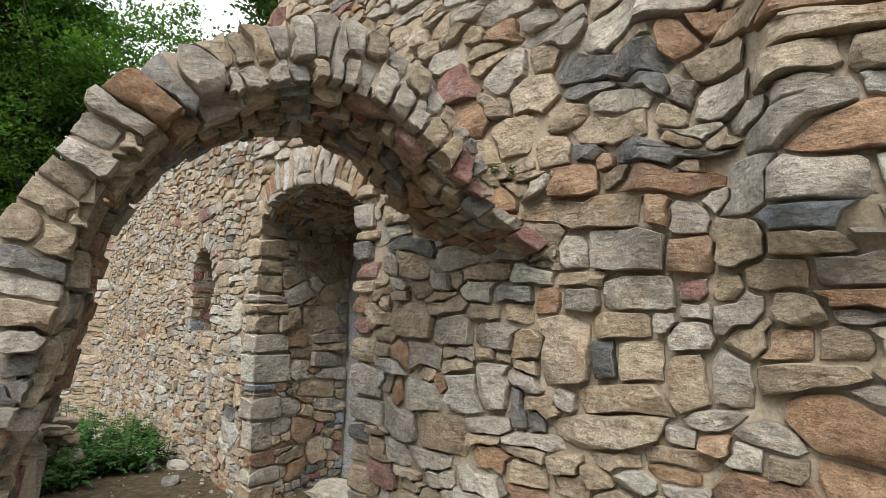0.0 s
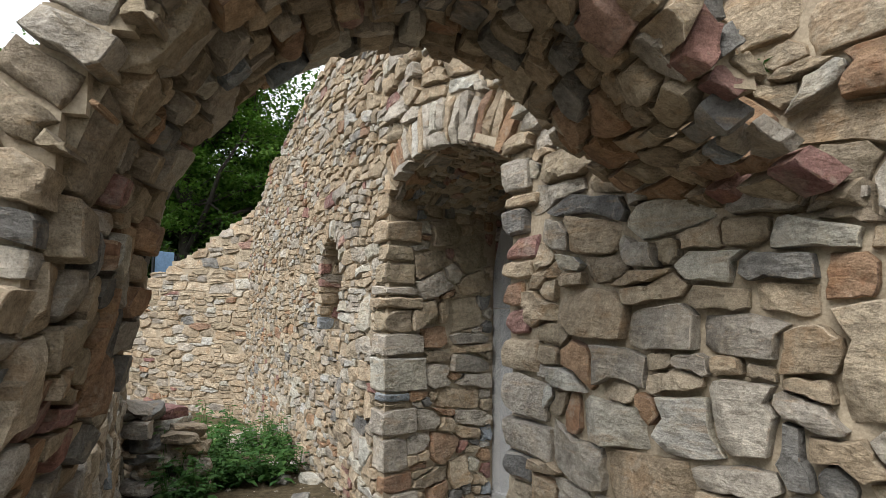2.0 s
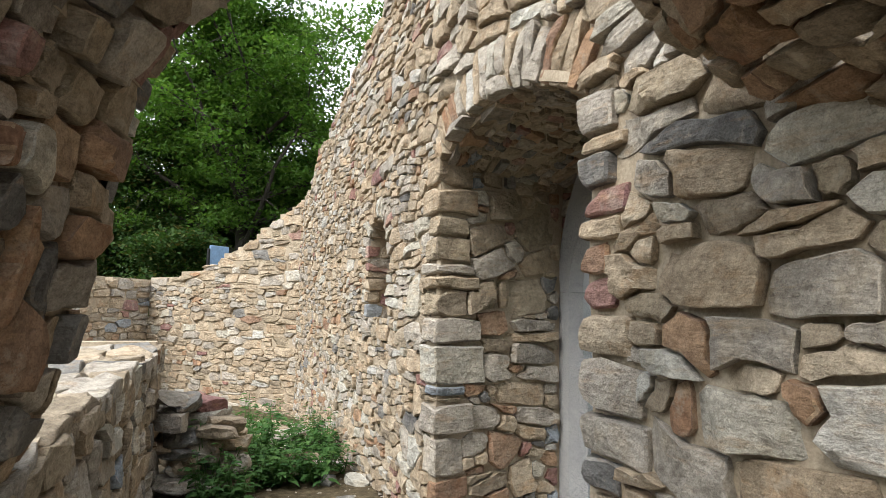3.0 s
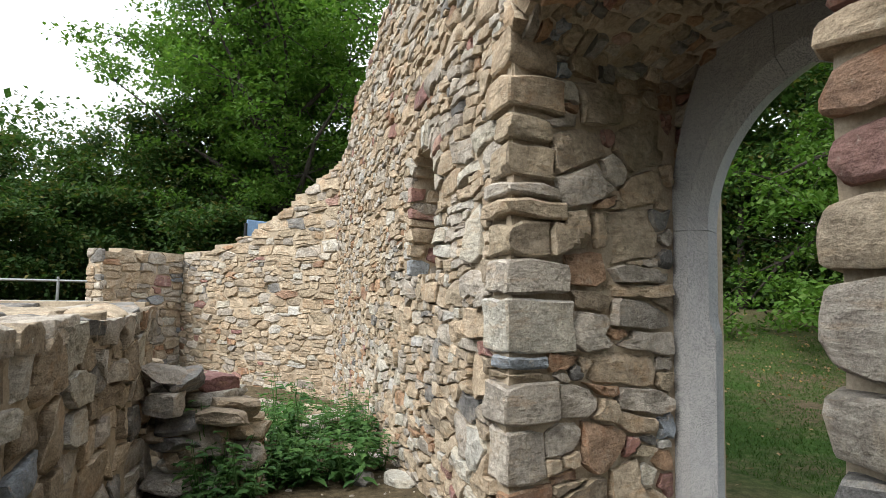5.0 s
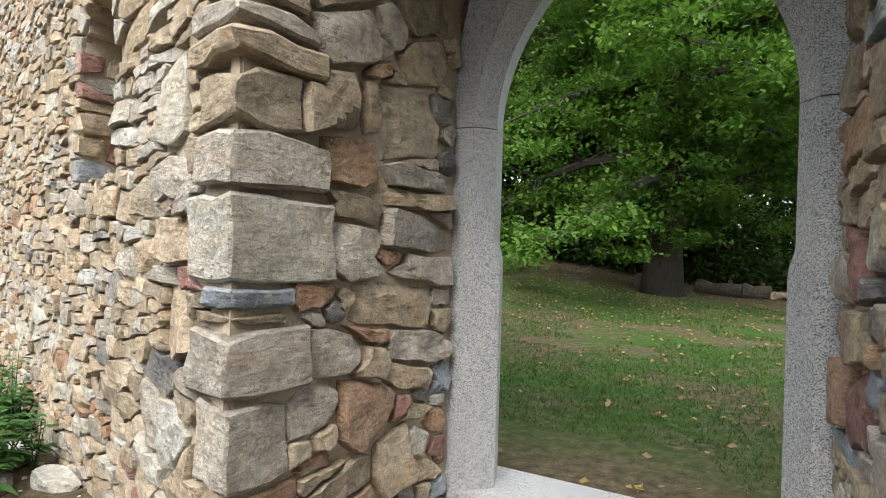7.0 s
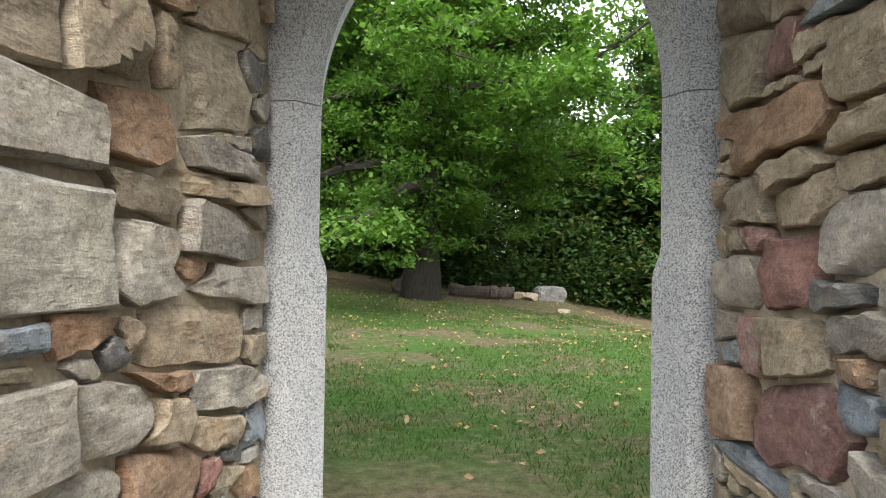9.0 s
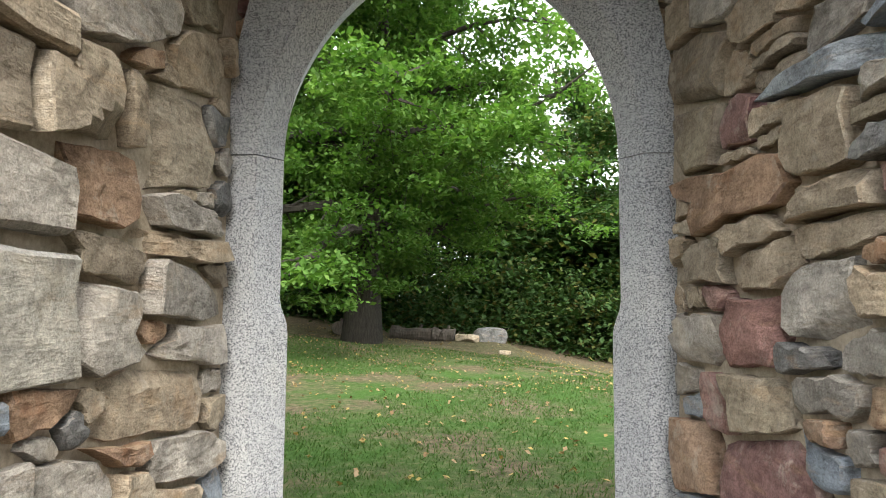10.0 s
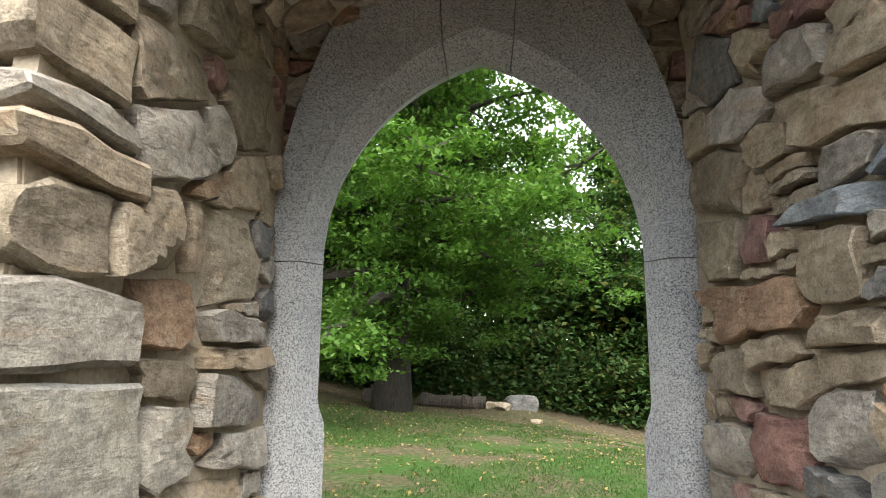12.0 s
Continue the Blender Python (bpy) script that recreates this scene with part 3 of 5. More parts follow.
# ---- the long wall, with niche and doorway ----
LONG_O, LONG_D, LONG_N = (-0.76, -1.23), (0.955, -0.297), (-0.297, -0.955)
flat_long = sheet(LONG_O, LONG_D, LONG_N, (0.0, -1.0))


def long_relief(u, v):
    """The face falls back past the doorway, and folds into two ridges with a groove between them high up at its end."""
    fold = 0.20 * np.exp(-((u - 4.34) / 0.15) ** 2) - 0.05 * np.exp(-((u - 4.58) / 0.1) ** 2) + 0.30 * np.exp(-((u - 4.94) / 0.18) ** 2) + 0.15 * smoothstep(u, 4.95, 5.2)
    back = -0.13 * smoothstep(u, 0.6, 1.6) - 0.13 * smoothstep(u, 2.9, 3.8)
    return back + fold * smoothstep(v, 1.7, 2.25) + 0.02 * value_noise(u * 1.7, v * 1.7, 9)


def long_wall(u, v, d):
    u, v, d = np.broadcast_arrays(np.asarray(u, float), np.asarray(v, float), np.asarray(d, float))
    return flat_long(u, v, np.where(d > -0.5, d + long_relief(u, v), d))


def long_top(u):
    return np.interp(u, [-8.6, -7.6, -6.8, -6.0, -5.2, -4.4, -3.4, -2.2, 0.0, 2.0, 6.0], [3.2, 3.45, 3.75, 3.95, 4.1, 4.25, 4.45, 4.6, 4.75, 4.9, 5.1]) + 0.09 * np.round(1.4 * value_noise(u * 3.1, 0 * u, 6))


def door_head(u):
    return 2.60 + 0.24 * np.clip(1 - ((u - 0.86) / 0.86) ** 2, 0, 1)


def in_niche(u, v):
    mid, half = -1.80, 0.40
    head = 2.06 + np.sqrt(np.clip(half * half - (u - mid) ** 2, 0, None)) * 0.85
    return (abs(u - mid) < half) & (v > 1.42) & (v < head)


def in_door(u, v):
    return (u > 0.0) & (u < 1.77) & (v < door_head(u))


def left_part(u, v):
    return (u < 0.0) & (u > -8.54) & (v < long_top(u)) & (v > -0.9) & ~in_niche(u, v)


def right_part(u, v):
    return (u >= 0.0) & (u < 6.2) & (v < long_top(u)) & (v > -0.5) & ~in_door(u, v)


wall_north = slab("wall_north", lambda u, v: left_part(u, v) | right_part(u, v), -8.54, 6.16, -0.9, 5.19, 0.07, long_wall, 1.75, MORTAR)
tagged(wall_north, "tall ruined rubble stone wall with pointed doorway", "stone wall", kind="structure")
rng = random.Random(11)
niche_ring = [Stone(-1.80 + 0.49 * math.cos(a), 2.04 + 0.45 * math.sin(a), 0.045, 0.12, math.degrees(a) - 90, rng.choice([0, 1, 5]), 0.03) for a in np.linspace(0.1, math.pi - 0.1, 11)]
left_fixed = niche_ring + [
    Stone(-0.28, 0.985, 0.10, 0.045, 0, RED_, 0.03), Stone(-0.55, 1.62, 0.12, 0.17, 8, PALE_, 0.04), Stone(-0.42, 0.84, 0.11, 0.10, 0, TAN_, 0.03),
    Stone(-0.68, 0.48, 0.11, 0.13, 20, GREY_, 0.03), Stone(-0.43, 0.44, 0.11, 0.14, 15, PALE_, 0.03),
]
left_face = lambda u, v: left_part(u, v) & (u < 0.0 - face_l(v))
seeds = courses(rng, left_face, -8.5, 0.05, -0.9, 4.8, 0.06, 0.15, (1.4, 3.2), 8, left_fixed)
build_stones(lay(seeds, left_face, long_wall, rng, (0.016, 0.042), 0.008, [46, 26, 4, 2, 2, 10, 14, 0]), wall_north, (-1.0, -1.2, 1.3))
head_ring = []
for a in np.linspace(-0.02, 1.74, 19):
    slope = math.degrees(math.atan(-0.48 * (a - 0.86) / 0.74))
    head_ring.append(Stone(a, float(door_head(a)) + 0.15, 0.044, 0.15, slope * 1.3, rng.choice([0, 1, 0, 5, 2]), 0.035))
ridge_stones = [
    Stone(3.96, 2.24, 0.33, 0.08, -8, TAN_, 0.05), Stone(4.38, 2.17, 0.05, 0.07, -3, RUST_, 0.06), Stone(4.48, 2.14, 0.06, 0.07, 5, GREY_, 0.05),
    Stone(4.39, 2.30, 0.26, 0.06, -10, RUST_, 0.06), Stone(4.35, 2.43, 0.22, 0.05, -16, SLATE_, 0.07), Stone(4.06, 2.63, 0.30, 0.07, -15, TAN_, 0.04),
    Stone(4.16, 2.74, 0.23, 0.06, -20, PALE_, 0.04), Stone(4.01, 2.96, 0.35, 0.07, -18, SLATE_, 0.07), Stone(3.99, 2.87, 0.12, 0.04, -9, SLATE_, 0.05),
    Stone(4.35, 2.73, 0.18, 0.04, -26, SLATE_, 0.05), Stone(4.48, 2.67, 0.05, 0.06, -13, GREY_, 0.08), Stone(4.45, 2.57, 0.06, 0.06, -15, TAN_, 0.06),
    Stone(4.46, 2.47, 0.06, 0.04, -19, TAN_, 0.07), Stone(4.50, 2.36, 0.05, 0.05, -5, BROWN_, 0.06), Stone(4.04, 2.46, 0.05, 0.04, -5, RUST_, 0.07),
]
groove_stones = [
    Stone(4.61, 2.23, 0.08, 0.04, -11, GREY_, 0.05), Stone(4.63, 2.61, 0.12, 0.07, -12, GREY_, 0.07), Stone(4.62, 2.79, 0.10, 0.05, -3, BROWN_, 0.07),
    Stone(4.46, 2.93, 0.06, 0.08, 0, RUST_, 0.06),
]
foot_stones = [
    Stone(3.77, 1.53, 0.17, 0.19, 4, TAN_, 0.06), Stone(4.02, 1.49, 0.07, 0.09, 6, SLATE_, 0.06), Stone(4.23, 1.50, 0.13, 0.10, 6, TAN_, 0.04),
    Stone(4.11, 1.32, 0.27, 0.08, 9, TAN_, 0.06), Stone(4.08, 1.18, 0.28, 0.08, 10, TAN_, 0.06), Stone(4.46, 1.43, 0.10, 0.12, 8, TAN_, 0.05),
    Stone(4.64, 1.45, 0.07, 0.11, 8, GREY_, 0.04), Stone(4.16, 2.02, 0.21, 0.09, -4, GREY_, 0.07), Stone(4.23, 1.81, 0.21, 0.08, -1, GREY_, 0.05),
    Stone(4.13, 1.67, 0.15, 0.06, 2, TAN_, 0.06), Stone(4.36, 1.69, 0.06, 0.05, 2, GREY_, 0.07), Stone(4.47, 1.63, 0.09, 0.06, 4, GREY_, 0.06),
    Stone(4.68, 1.73, 0.09, 0.07, 8, GREY_, 0.07),
]
edge_stones = [
    Stone(3.82, 2.02, 0.10, 0.08, -3, GREY_, 0.05), Stone(3.88, 1.79, 0.11, 0.07, 0, GREY_, 0.06), Stone(3.87, 1.89, 0.14, 0.04, -1, TAN_, 0.05),
    Stone(4.49, 1.97, 0.09, 0.07, -1, RUST_, 0.07), Stone(4.71, 2.00, 0.10, 0.08, -6, BROWN_, 0.07), Stone(4.48, 1.82, 0.06, 0.05, 0, RED_, 0.04),
    Stone(4.65, 1.82, 0.06, 0.07, 0, BROWN_, 0.04), Stone(3.66, 1.78, 0.08, 0.08, 0, RUST_, 0.04),
]
haunch_stones = [
    Stone(3.82, 2.40, 0.17, 0.10, -9, RUST_, 0.07), Stone(3.81, 2.75, 0.12, 0.07, -8, TAN_, 0.05), Stone(3.90, 2.55, 0.09, 0.04, -10, SLATE_, 0.06),
    Stone(3.68, 2.59, 0.13, 0.09, 0, TAN_, 0.04), Stone(3.40, 2.72, 0.15, 0.11, 11, TAN_, 0.05), Stone(3.53, 2.97, 0.15, 0.11, 1, TAN_, 0.05),
    Stone(3.61, 3.14, 0.10, 0.09, -1, TAN_, 0.04), Stone(3.37, 3.11, 0.12, 0.10, 13, GREY_, 0.05), Stone(3.66, 2.13, 0.08, 0.08, -4, BROWN_, 0.05),
    Stone(3.42, 2.08, 0.13, 0.07, 0, GREY_, 0.07), Stone(3.41, 1.82, 0.15, 0.04, -2, SLATE_, 0.06), 
]
jamb_side_stones = [
    
    Stone(3.05, 1.26, 0.11, 0.12, 7, PALE_, 0.06), 
    Stone(3.29, 1.32, 0.12, 0.11, 6, GREY_, 0.07), Stone(3.04, 2.87, 0.14, 0.09, -7, RUST_, 0.05), Stone(3.26, 2.38, 0.13, 0.07, 6, RUST_, 0.06),
    Stone(3.25, 2.17, 0.11, 0.06, 11, RUST_, 0.04), Stone(3.45, 1.20, 0.03, 0.08, 8, SLATE_, 0.06), Stone(3.58, 1.17, 0.03, 0.05, 9, SLATE_, 0.05),
]
right_fixed = head_ring + ridge_stones + groove_stones + foot_stones + edge_stones + haunch_stones + jamb_side_stones + [
    Stone(5.0, 2.42, 0.16, 0.06, 14, GREY_, 0.07), Stone(4.95, 2.60, 0.14, 0.05, 10, BROWN_, 0.07), Stone(5.15, 1.32, 0.22, 0.10, -6, RUST_, 0.06), Stone(5.2, 1.08, 0.24, 0.11, -8, RUST_, 0.06),
    Stone(2.50, 1.66, 0.24, 0.11, -3, TAN_, 0.06), Stone(2.50, 2.01, 0.16, 0.08, -10, TAN_, 0.06), Stone(2.52, 2.17, 0.20, 0.05, -12, SLATE_, 0.05), Stone(2.23, 1.55, 0.09, 0.05, -8, BROWN_, 0.04),
    Stone(2.68, 1.43, 0.15, 0.07, 3, GREY_, 0.05), Stone(2.41, 1.43, 0.11, 0.07, -13, RUST_, 0.05), Stone(2.38, 1.20, 0.05, 0.09, 10, RUST_, 0.03), Stone(2.65, 1.18, 0.18, 0.08, 4, PALE_, 0.05),
    Stone(2.26, 2.02, 0.08, 0.05, -15, GREY_, 0.05), Stone(2.17, 1.76, 0.06, 0.06, -8, TAN_, 0.04), Stone(2.62, 1.85, 0.16, 0.06, 0, BROWN_, 0.04), Stone(2.94, 1.59, 0.17, 0.08, 3, GREY_, 0.05),
    Stone(2.35, 0.98, 0.26, 0.09, -6, GREY_, 0.05), Stone(2.85, 0.98, 0.22, 0.10, 4, TAN_, 0.05),
]
right_face = lambda u, v: (u >= -0.02) & (u < 6.2) & (v < long_top(u)) & (v > -0.5) & ~((u > 0) & (u < 1.77) & (v < door_head(u) - 0.055)) & ~((v < 2.5) & (u < 1.77 + face_r(v)))
near_part = courses(rng, right_face, -0.02, 6.2, -0.5, 5.1, 0.075, 0.19, (1.3, 2.8), 12, right_fixed)
build_stones(lay(near_part, right_face, long_wall, rng, (0.022, 0.075), 0.009, [34, 32, 5, 3, 4, 10, 12, 1], 20, 0.05, 0.22), wall_north, (2.6, -2.1, 1.5))

# niche lining: far jamb, sill and back
niche_jamb = sheet((-2.822, -0.60), (0.0, 1.0), (1.0, 0.0))
niche_in = lambda u, v: (u > -0.03) & (u < 0.7) & (v > 1.40) & (v < 2.16)
build_stones(lay(courses(rng, niche_in, 0, 0.7, 1.40, 2.16, 0.10, 0.17, (1.4, 2.4), 4), niche_in, niche_jamb, rng, (0.0, 0.03), 0.008, [26, 15, 18, 2, 18, 6, 14, 1], 14), wall_north, (-2.7, -0.5, 1.7), 40)
niche_back = sheet((-2.95, 0.05), (0.955, -0.297), (-0.297, -0.955))
niche_wall = slab("niche_back", lambda u, v: (u > 0), 0.0, 1.2, 1.2, 2.6, 0.1, niche_back, 0.1, MORTAR)
tagged(niche_wall, "rubble stone back of the niche", "stone wall", kind="structure")
back_in = lambda u, v: (u > 0) & (u < 1.2) & (v > 1.2) & (v < 2.6)
build_stones(lay(courses(rng, back_in, 0, 1.2, 1.2, 2.6, 0.1, 0.18, (1.2, 2.2), 4), back_in, niche_back, rng, (0.0, 0.03), 0.008, None, 12), niche_wall, (-2.4, 0, 1.8), 60)

quoin_column(wall_north, (-0.757, -1.232), (-0.955, 0.297), LONG_N, (0.0, 1.0), (1.0, 0.0), DOOR_QUOINS_L, 1)
quoin_column(wall_north, (0.945, -1.625), LONG_D, LONG_N, (-0.085, 0.996), (-0.996, -0.085), DOOR_QUOINS_R, 2)

# ---- doorway: linings and vault ----
left_lining = sheet((-0.757, 0.06), (0.0, -1.0), (1.0, 0.0))
lining_in = lambda u, v: (u > 0.0) & (u < 1.31) & (v > -0.2) & (v < 2.72)
lining_l = slab("lining_left", lining_in, 0, 1.28, -0.2, 2.7, 0.08, left_lining, 0.05, MORTAR)
tagged(lining_l, "rubble stone lining of the doorway", "stone wall", kind="structure")
left_upper_stones = [
    Stone(1.26, 1.58, 0.10, 0.07, -11, BROWN_, 0.033), Stone(0.95, 1.61, 0.19, 0.11, -12, BROWN_, 0.059), Stone(1.11, 1.65, 0.05, 0.03, -12, GREY_, 0.029),
    Stone(0.69, 1.62, 0.05, 0.08, -10, TAN_, 0.050), Stone(0.44, 1.62, 0.22, 0.14, -10, BROWN_, 0.028), Stone(0.85, 1.41, 0.18, 0.09, -4, RUST_, 0.034),
    Stone(0.37, 1.40, 0.18, 0.05, 0, GREY_, 0.060), Stone(0.79, 1.25, 0.16, 0.05, 4, BROWN_, 0.032), Stone(0.38, 1.31, 0.22, 0.03, 0, TAN_, 0.047),
    Stone(0.39, 1.17, 0.20, 0.08, 4, GREY_, 0.041), Stone(0.29, 1.03, 0.16, 0.05, 7, GREY_, 0.041),
]
left_lower_stones = [
    Stone(0.82, 1.10, 0.20, 0.10, 7, GREY_, 0.042), Stone(0.90, 2.04, 0.22, 0.10, -24, BROWN_, 0.032), Stone(0.82, 1.86, 0.23, 0.10, -18, GREY_, 0.054),
    Stone(0.34, 2.16, 0.22, 0.15, -23, BROWN_, 0.028), Stone(0.31, 1.90, 0.20, 0.10, -13, TAN_, 0.033), Stone(0.51, 0.87, 0.23, 0.09, 8, TAN_, 0.026),
    Stone(0.86, 0.75, 0.17, 0.06, 12, GREY_, 0.034), Stone(0.36, 0.70, 0.21, 0.07, 10, GREY_, 0.039), Stone(0.64, 0.67, 0.08, 0.06, 15, TAN_, 0.057),
    Stone(0.35, 0.56, 0.20, 0.05, 14, TAN_, 0.038),
]
left_stones = left_upper_stones + left_lower_stones + [
    Stone(0.65, 0.47, 0.15, 0.12, 6, RUST_, 0.05), Stone(0.47, 0.44, 0.07, 0.045, -16, RED_, 0.045), Stone(0.50, 0.25, 0.13, 0.14, -4, TAN_, 0.05), Stone(0.76, 0.25, 0.14, 0.06, -6, BROWN_, 0.04), Stone(0.74, 0.10, 0.15, 0.09, -10, RUST_, 0.045), Stone(0.68, 2.32, 0.17, 0.12, -4, BROWN_, 0.05),
]
lining_face = lambda u, v: (u > 0.075) & (u < 1.30 - side_l(v)) & (v > -0.2) & (v < 2.72)
seeds = courses(rng, lining_face, 0, 1.315, -0.2, 2.72, 0.06, 0.14, (1.2, 2.2), 6, left_stones)
build_stones(lay(seeds, lining_face, left_lining, rng, (0.02, 0.045), 0.010, None, 20, 0.05, 0.10), lining_l, (-0.7, -0.6, 1.2))

right_lining = sheet((0.937, -1.62), (-0.085, 0.996), (-0.996, -0.085))
lining_r_face = lambda u, v: (u > side_r(v)) & (u < 1.60) & (v > -0.2) & (v < 2.72)
lining_r_in = lambda u, v: (u > -0.05) & (u < 1.66) & (v > -0.2) & (v < 2.72)
lining_r = slab("lining_right", lining_r_in, 0.02, 1.66, -0.2, 2.7, 0.08, right_lining, 0.05, MORTAR)
tagged(lining_r, "rubble stone lining of the doorway", "stone wall", kind="structure")
right_upper_stones = [
    Stone(1.38, 2.26, 0.19, 0.10, 25, SLATE_, 0.029), Stone(1.15, 2.19, 0.08, 0.07, 27, TAN_, 0.034), Stone(0.89, 2.05, 0.16, 0.05, 18, GREY_, 0.060),
    Stone(0.76, 1.85, 0.21, 0.07, 9, TAN_, 0.027), Stone(1.23, 2.04, 0.11, 0.07, 20, GREY_, 0.047), Stone(1.38, 1.86, 0.17, 0.09, 17, BROWN_, 0.038),
    Stone(1.37, 1.65, 0.12, 0.10, 10, BROWN_, 0.048), Stone(1.16, 1.64, 0.09, 0.08, 8, RED_, 0.037), Stone(0.83, 1.65, 0.15, 0.03, 4, BLUE_, 0.049),
    Stone(0.85, 1.53, 0.11, 0.09, 9, TAN_, 0.042), Stone(1.22, 1.45, 0.25, 0.08, 1, RUST_, 0.048), Stone(0.83, 1.37, 0.15, 0.03, 0, TAN_, 0.057),
    Stone(1.39, 1.27, 0.14, 0.06, -1, BROWN_, 0.045),
]
right_lower_stones = [
    Stone(1.08, 1.26, 0.12, 0.05, 1, TAN_, 0.030), Stone(0.78, 1.30, 0.11, 0.03, -3, TAN_, 0.027), Stone(1.42, 1.07, 0.13, 0.06, -7, GREY_, 0.058),
    Stone(1.13, 1.08, 0.12, 0.07, -6, RED_, 0.042), Stone(0.83, 1.16, 0.12, 0.08, -6, GREY_, 0.032), Stone(0.90, 1.04, 0.07, 0.03, -8, SLATE_, 0.058),
    Stone(1.30, 0.87, 0.07, 0.05, 10, RED_, 0.045), Stone(1.10, 0.90, 0.14, 0.07, -5, BROWN_, 0.051), Stone(1.46, 0.71, 0.11, 0.11, -12, RUST_, 0.056),
    Stone(1.09, 0.72, 0.20, 0.11, -15, RED_, 0.035), Stone(0.83, 0.82, 0.09, 0.04, 16, BLUE_, 0.037), Stone(0.84, 0.90, 0.04, 0.03, -13, RUST_, 0.056),
    Stone(0.73, 0.88, 0.05, 0.04, -12, GREY_, 0.030),
]
right_stones = right_upper_stones + right_lower_stones
seeds = courses(rng, lining_r_face, -0.02, 1.66, -0.2, 2.72, 0.07, 0.16, (1.2, 2.2), 8, right_stones)
build_stones(lay(seeds, lining_r_face, right_lining, rng, (0.02, 0.05), 0.010, [30, 18, 12, 5, 6, 6, 20, 3], 20, 0.05, 0.10), lining_r, (0.8, -0.6, 1.2))


def vault(u, v, d):
    """u across the doorway, v from the face inwards, d down."""
    u, v, d = np.broadcast_arrays(np.asarray(u, float), np.asarray(v, float), np.asarray(d, float))
    x = -0.74 + u
    y = -1.20 - 0.27 * u + v * (1.30 + 0.27 * u) / 1.45
    return np.stack([x, y, door_head(u / 0.96) - 0.035 - d], -1)


vault_in = lambda u, v: (u > 0.0) & (u < 1.66) & (v > 0.0) & (v < 1.45)
door_vault = slab("doorway_vault", vault_in, 0, 1.66, 0, 1.45, 0.08, vault, 0.06, MORTAR)
tagged(door_vault, "rubble stone vault over the doorway", "stone vault", kind="structure")
seeds = courses(rng, vault_in, 0, 1.66, 0, 1.45, 0.10, 0.2, (0.5, 0.9), 10)
build_stones(lay(seeds, vault_in, vault, rng, (0.0, 0.04), 0.01, [26, 16, 8, 10, 4, 2, 30, 1], 14), door_vault, (0.1, -1.0, 2.8))

# ---- granite door frame: pointed arch ----
SPRING = 1.672
infill_sheet = sheet((-0.95, 0.10), (1.0, 0.0), (0.0, -1.0))


def infill_in(u, v):
    x = abs(u - 0.96)
    return (v > SPRING - 0.2) & (x < 0.95) & (v < 3.1) & (np.hypot(x + 1.5, v - SPRING) > 2.28)


infill = slab("doorway_infill", infill_in, 0, 1.91, 1.45, 3.1, 0.045, infill_sheet, 0.16, MORTAR)
tagged(infill, "rubble stone infill over the granite arch", "stone wall", kind="structure")
build_stones(lay(courses(rng, infill_in, 0, 1.91, 1.45, 3.1, 0.08, 0.16, (1.2, 2.2), 12), infill_in, infill_sheet, rng, (0.02, 0.06), 0.008, [26, 16, 8, 10, 6, 3, 26, 2], 14), infill, (0, 0, 2.6))


def arc_points(half, radius, count=15):
    """Half of a pointed arch, from the springing to the crown, on the side of negative x."""
    c = radius - half
    end = math.acos(c / radius)
    return [(-(radius * math.cos(a) - c), SPRING + radius * math.sin(a)) for a in np.linspace(0, end, count)]


def frame_half(z_mode, mirror, cut):
    """Cross sections of the frame along its run: outer front, front edge, chamfer edge, inner rear, outer rear."""
    rings = []
    if z_mode == "jamb":
        for z, inner, deep in ((0.0, 0.588, 0.12), (1.03, 0.588, 0.12), (1.07, 0.590, 0.115), (1.13, 0.608, 0.10), (1.16, 0.612, 0.095), (SPRING - 0.002, 0.612, 0.095)):
            rings.append([(-0.80, 0.02, z), (-0.680, 0.02, z), (-inner, 0.02 + deep, z), (-inner - 0.075, 0.32, z), (-0.80, 0.32, z)])
    else:
        outer, front, edge = arc_points(0.80, 2.3, 25), arc_points(0.680, 0.98, 25), arc_points(0.612, 0.861, 25)
        rear = arc_points(0.687, 0.942, 25)
        for k in range(25):
            f = k / 24
            if f > cut:
                break
            o, a, b, w = outer[k], front[k], edge[k], rear[k]
            dz = 0.002 if k == 0 else 0.0
            rings.append([(o[0], 0.02, o[1] + dz), (a[0], 0.02, a[1] + dz), (b[0], 0.115, b[1] + dz), (w[0], 0.32, w[1] + dz), (o[0], 0.32, o[1] + dz)])
    sign = -1 if mirror else 1
    return [[(sign * x + 0.024, y, z) for x, y, z in r] for r in rings]


def loft(rings, flip):
    n = len(rings[0])
    verts = [p for r in rings for p in r]
    faces = []
    for k in range(len(rings) - 1):
        for i in range(n):
            j = (i + 1) % n
            q = (k * n + i, k * n + j, (k + 1) * n + j, (k + 1) * n + i)
            faces.append(q[::-1] if flip else q)
    a, b = tuple(range(n)), tuple(range((len(rings) - 1) * n, len(rings) * n))
    faces += [a, b[::-1]] if flip else [a[::-1], b]
    return verts, faces


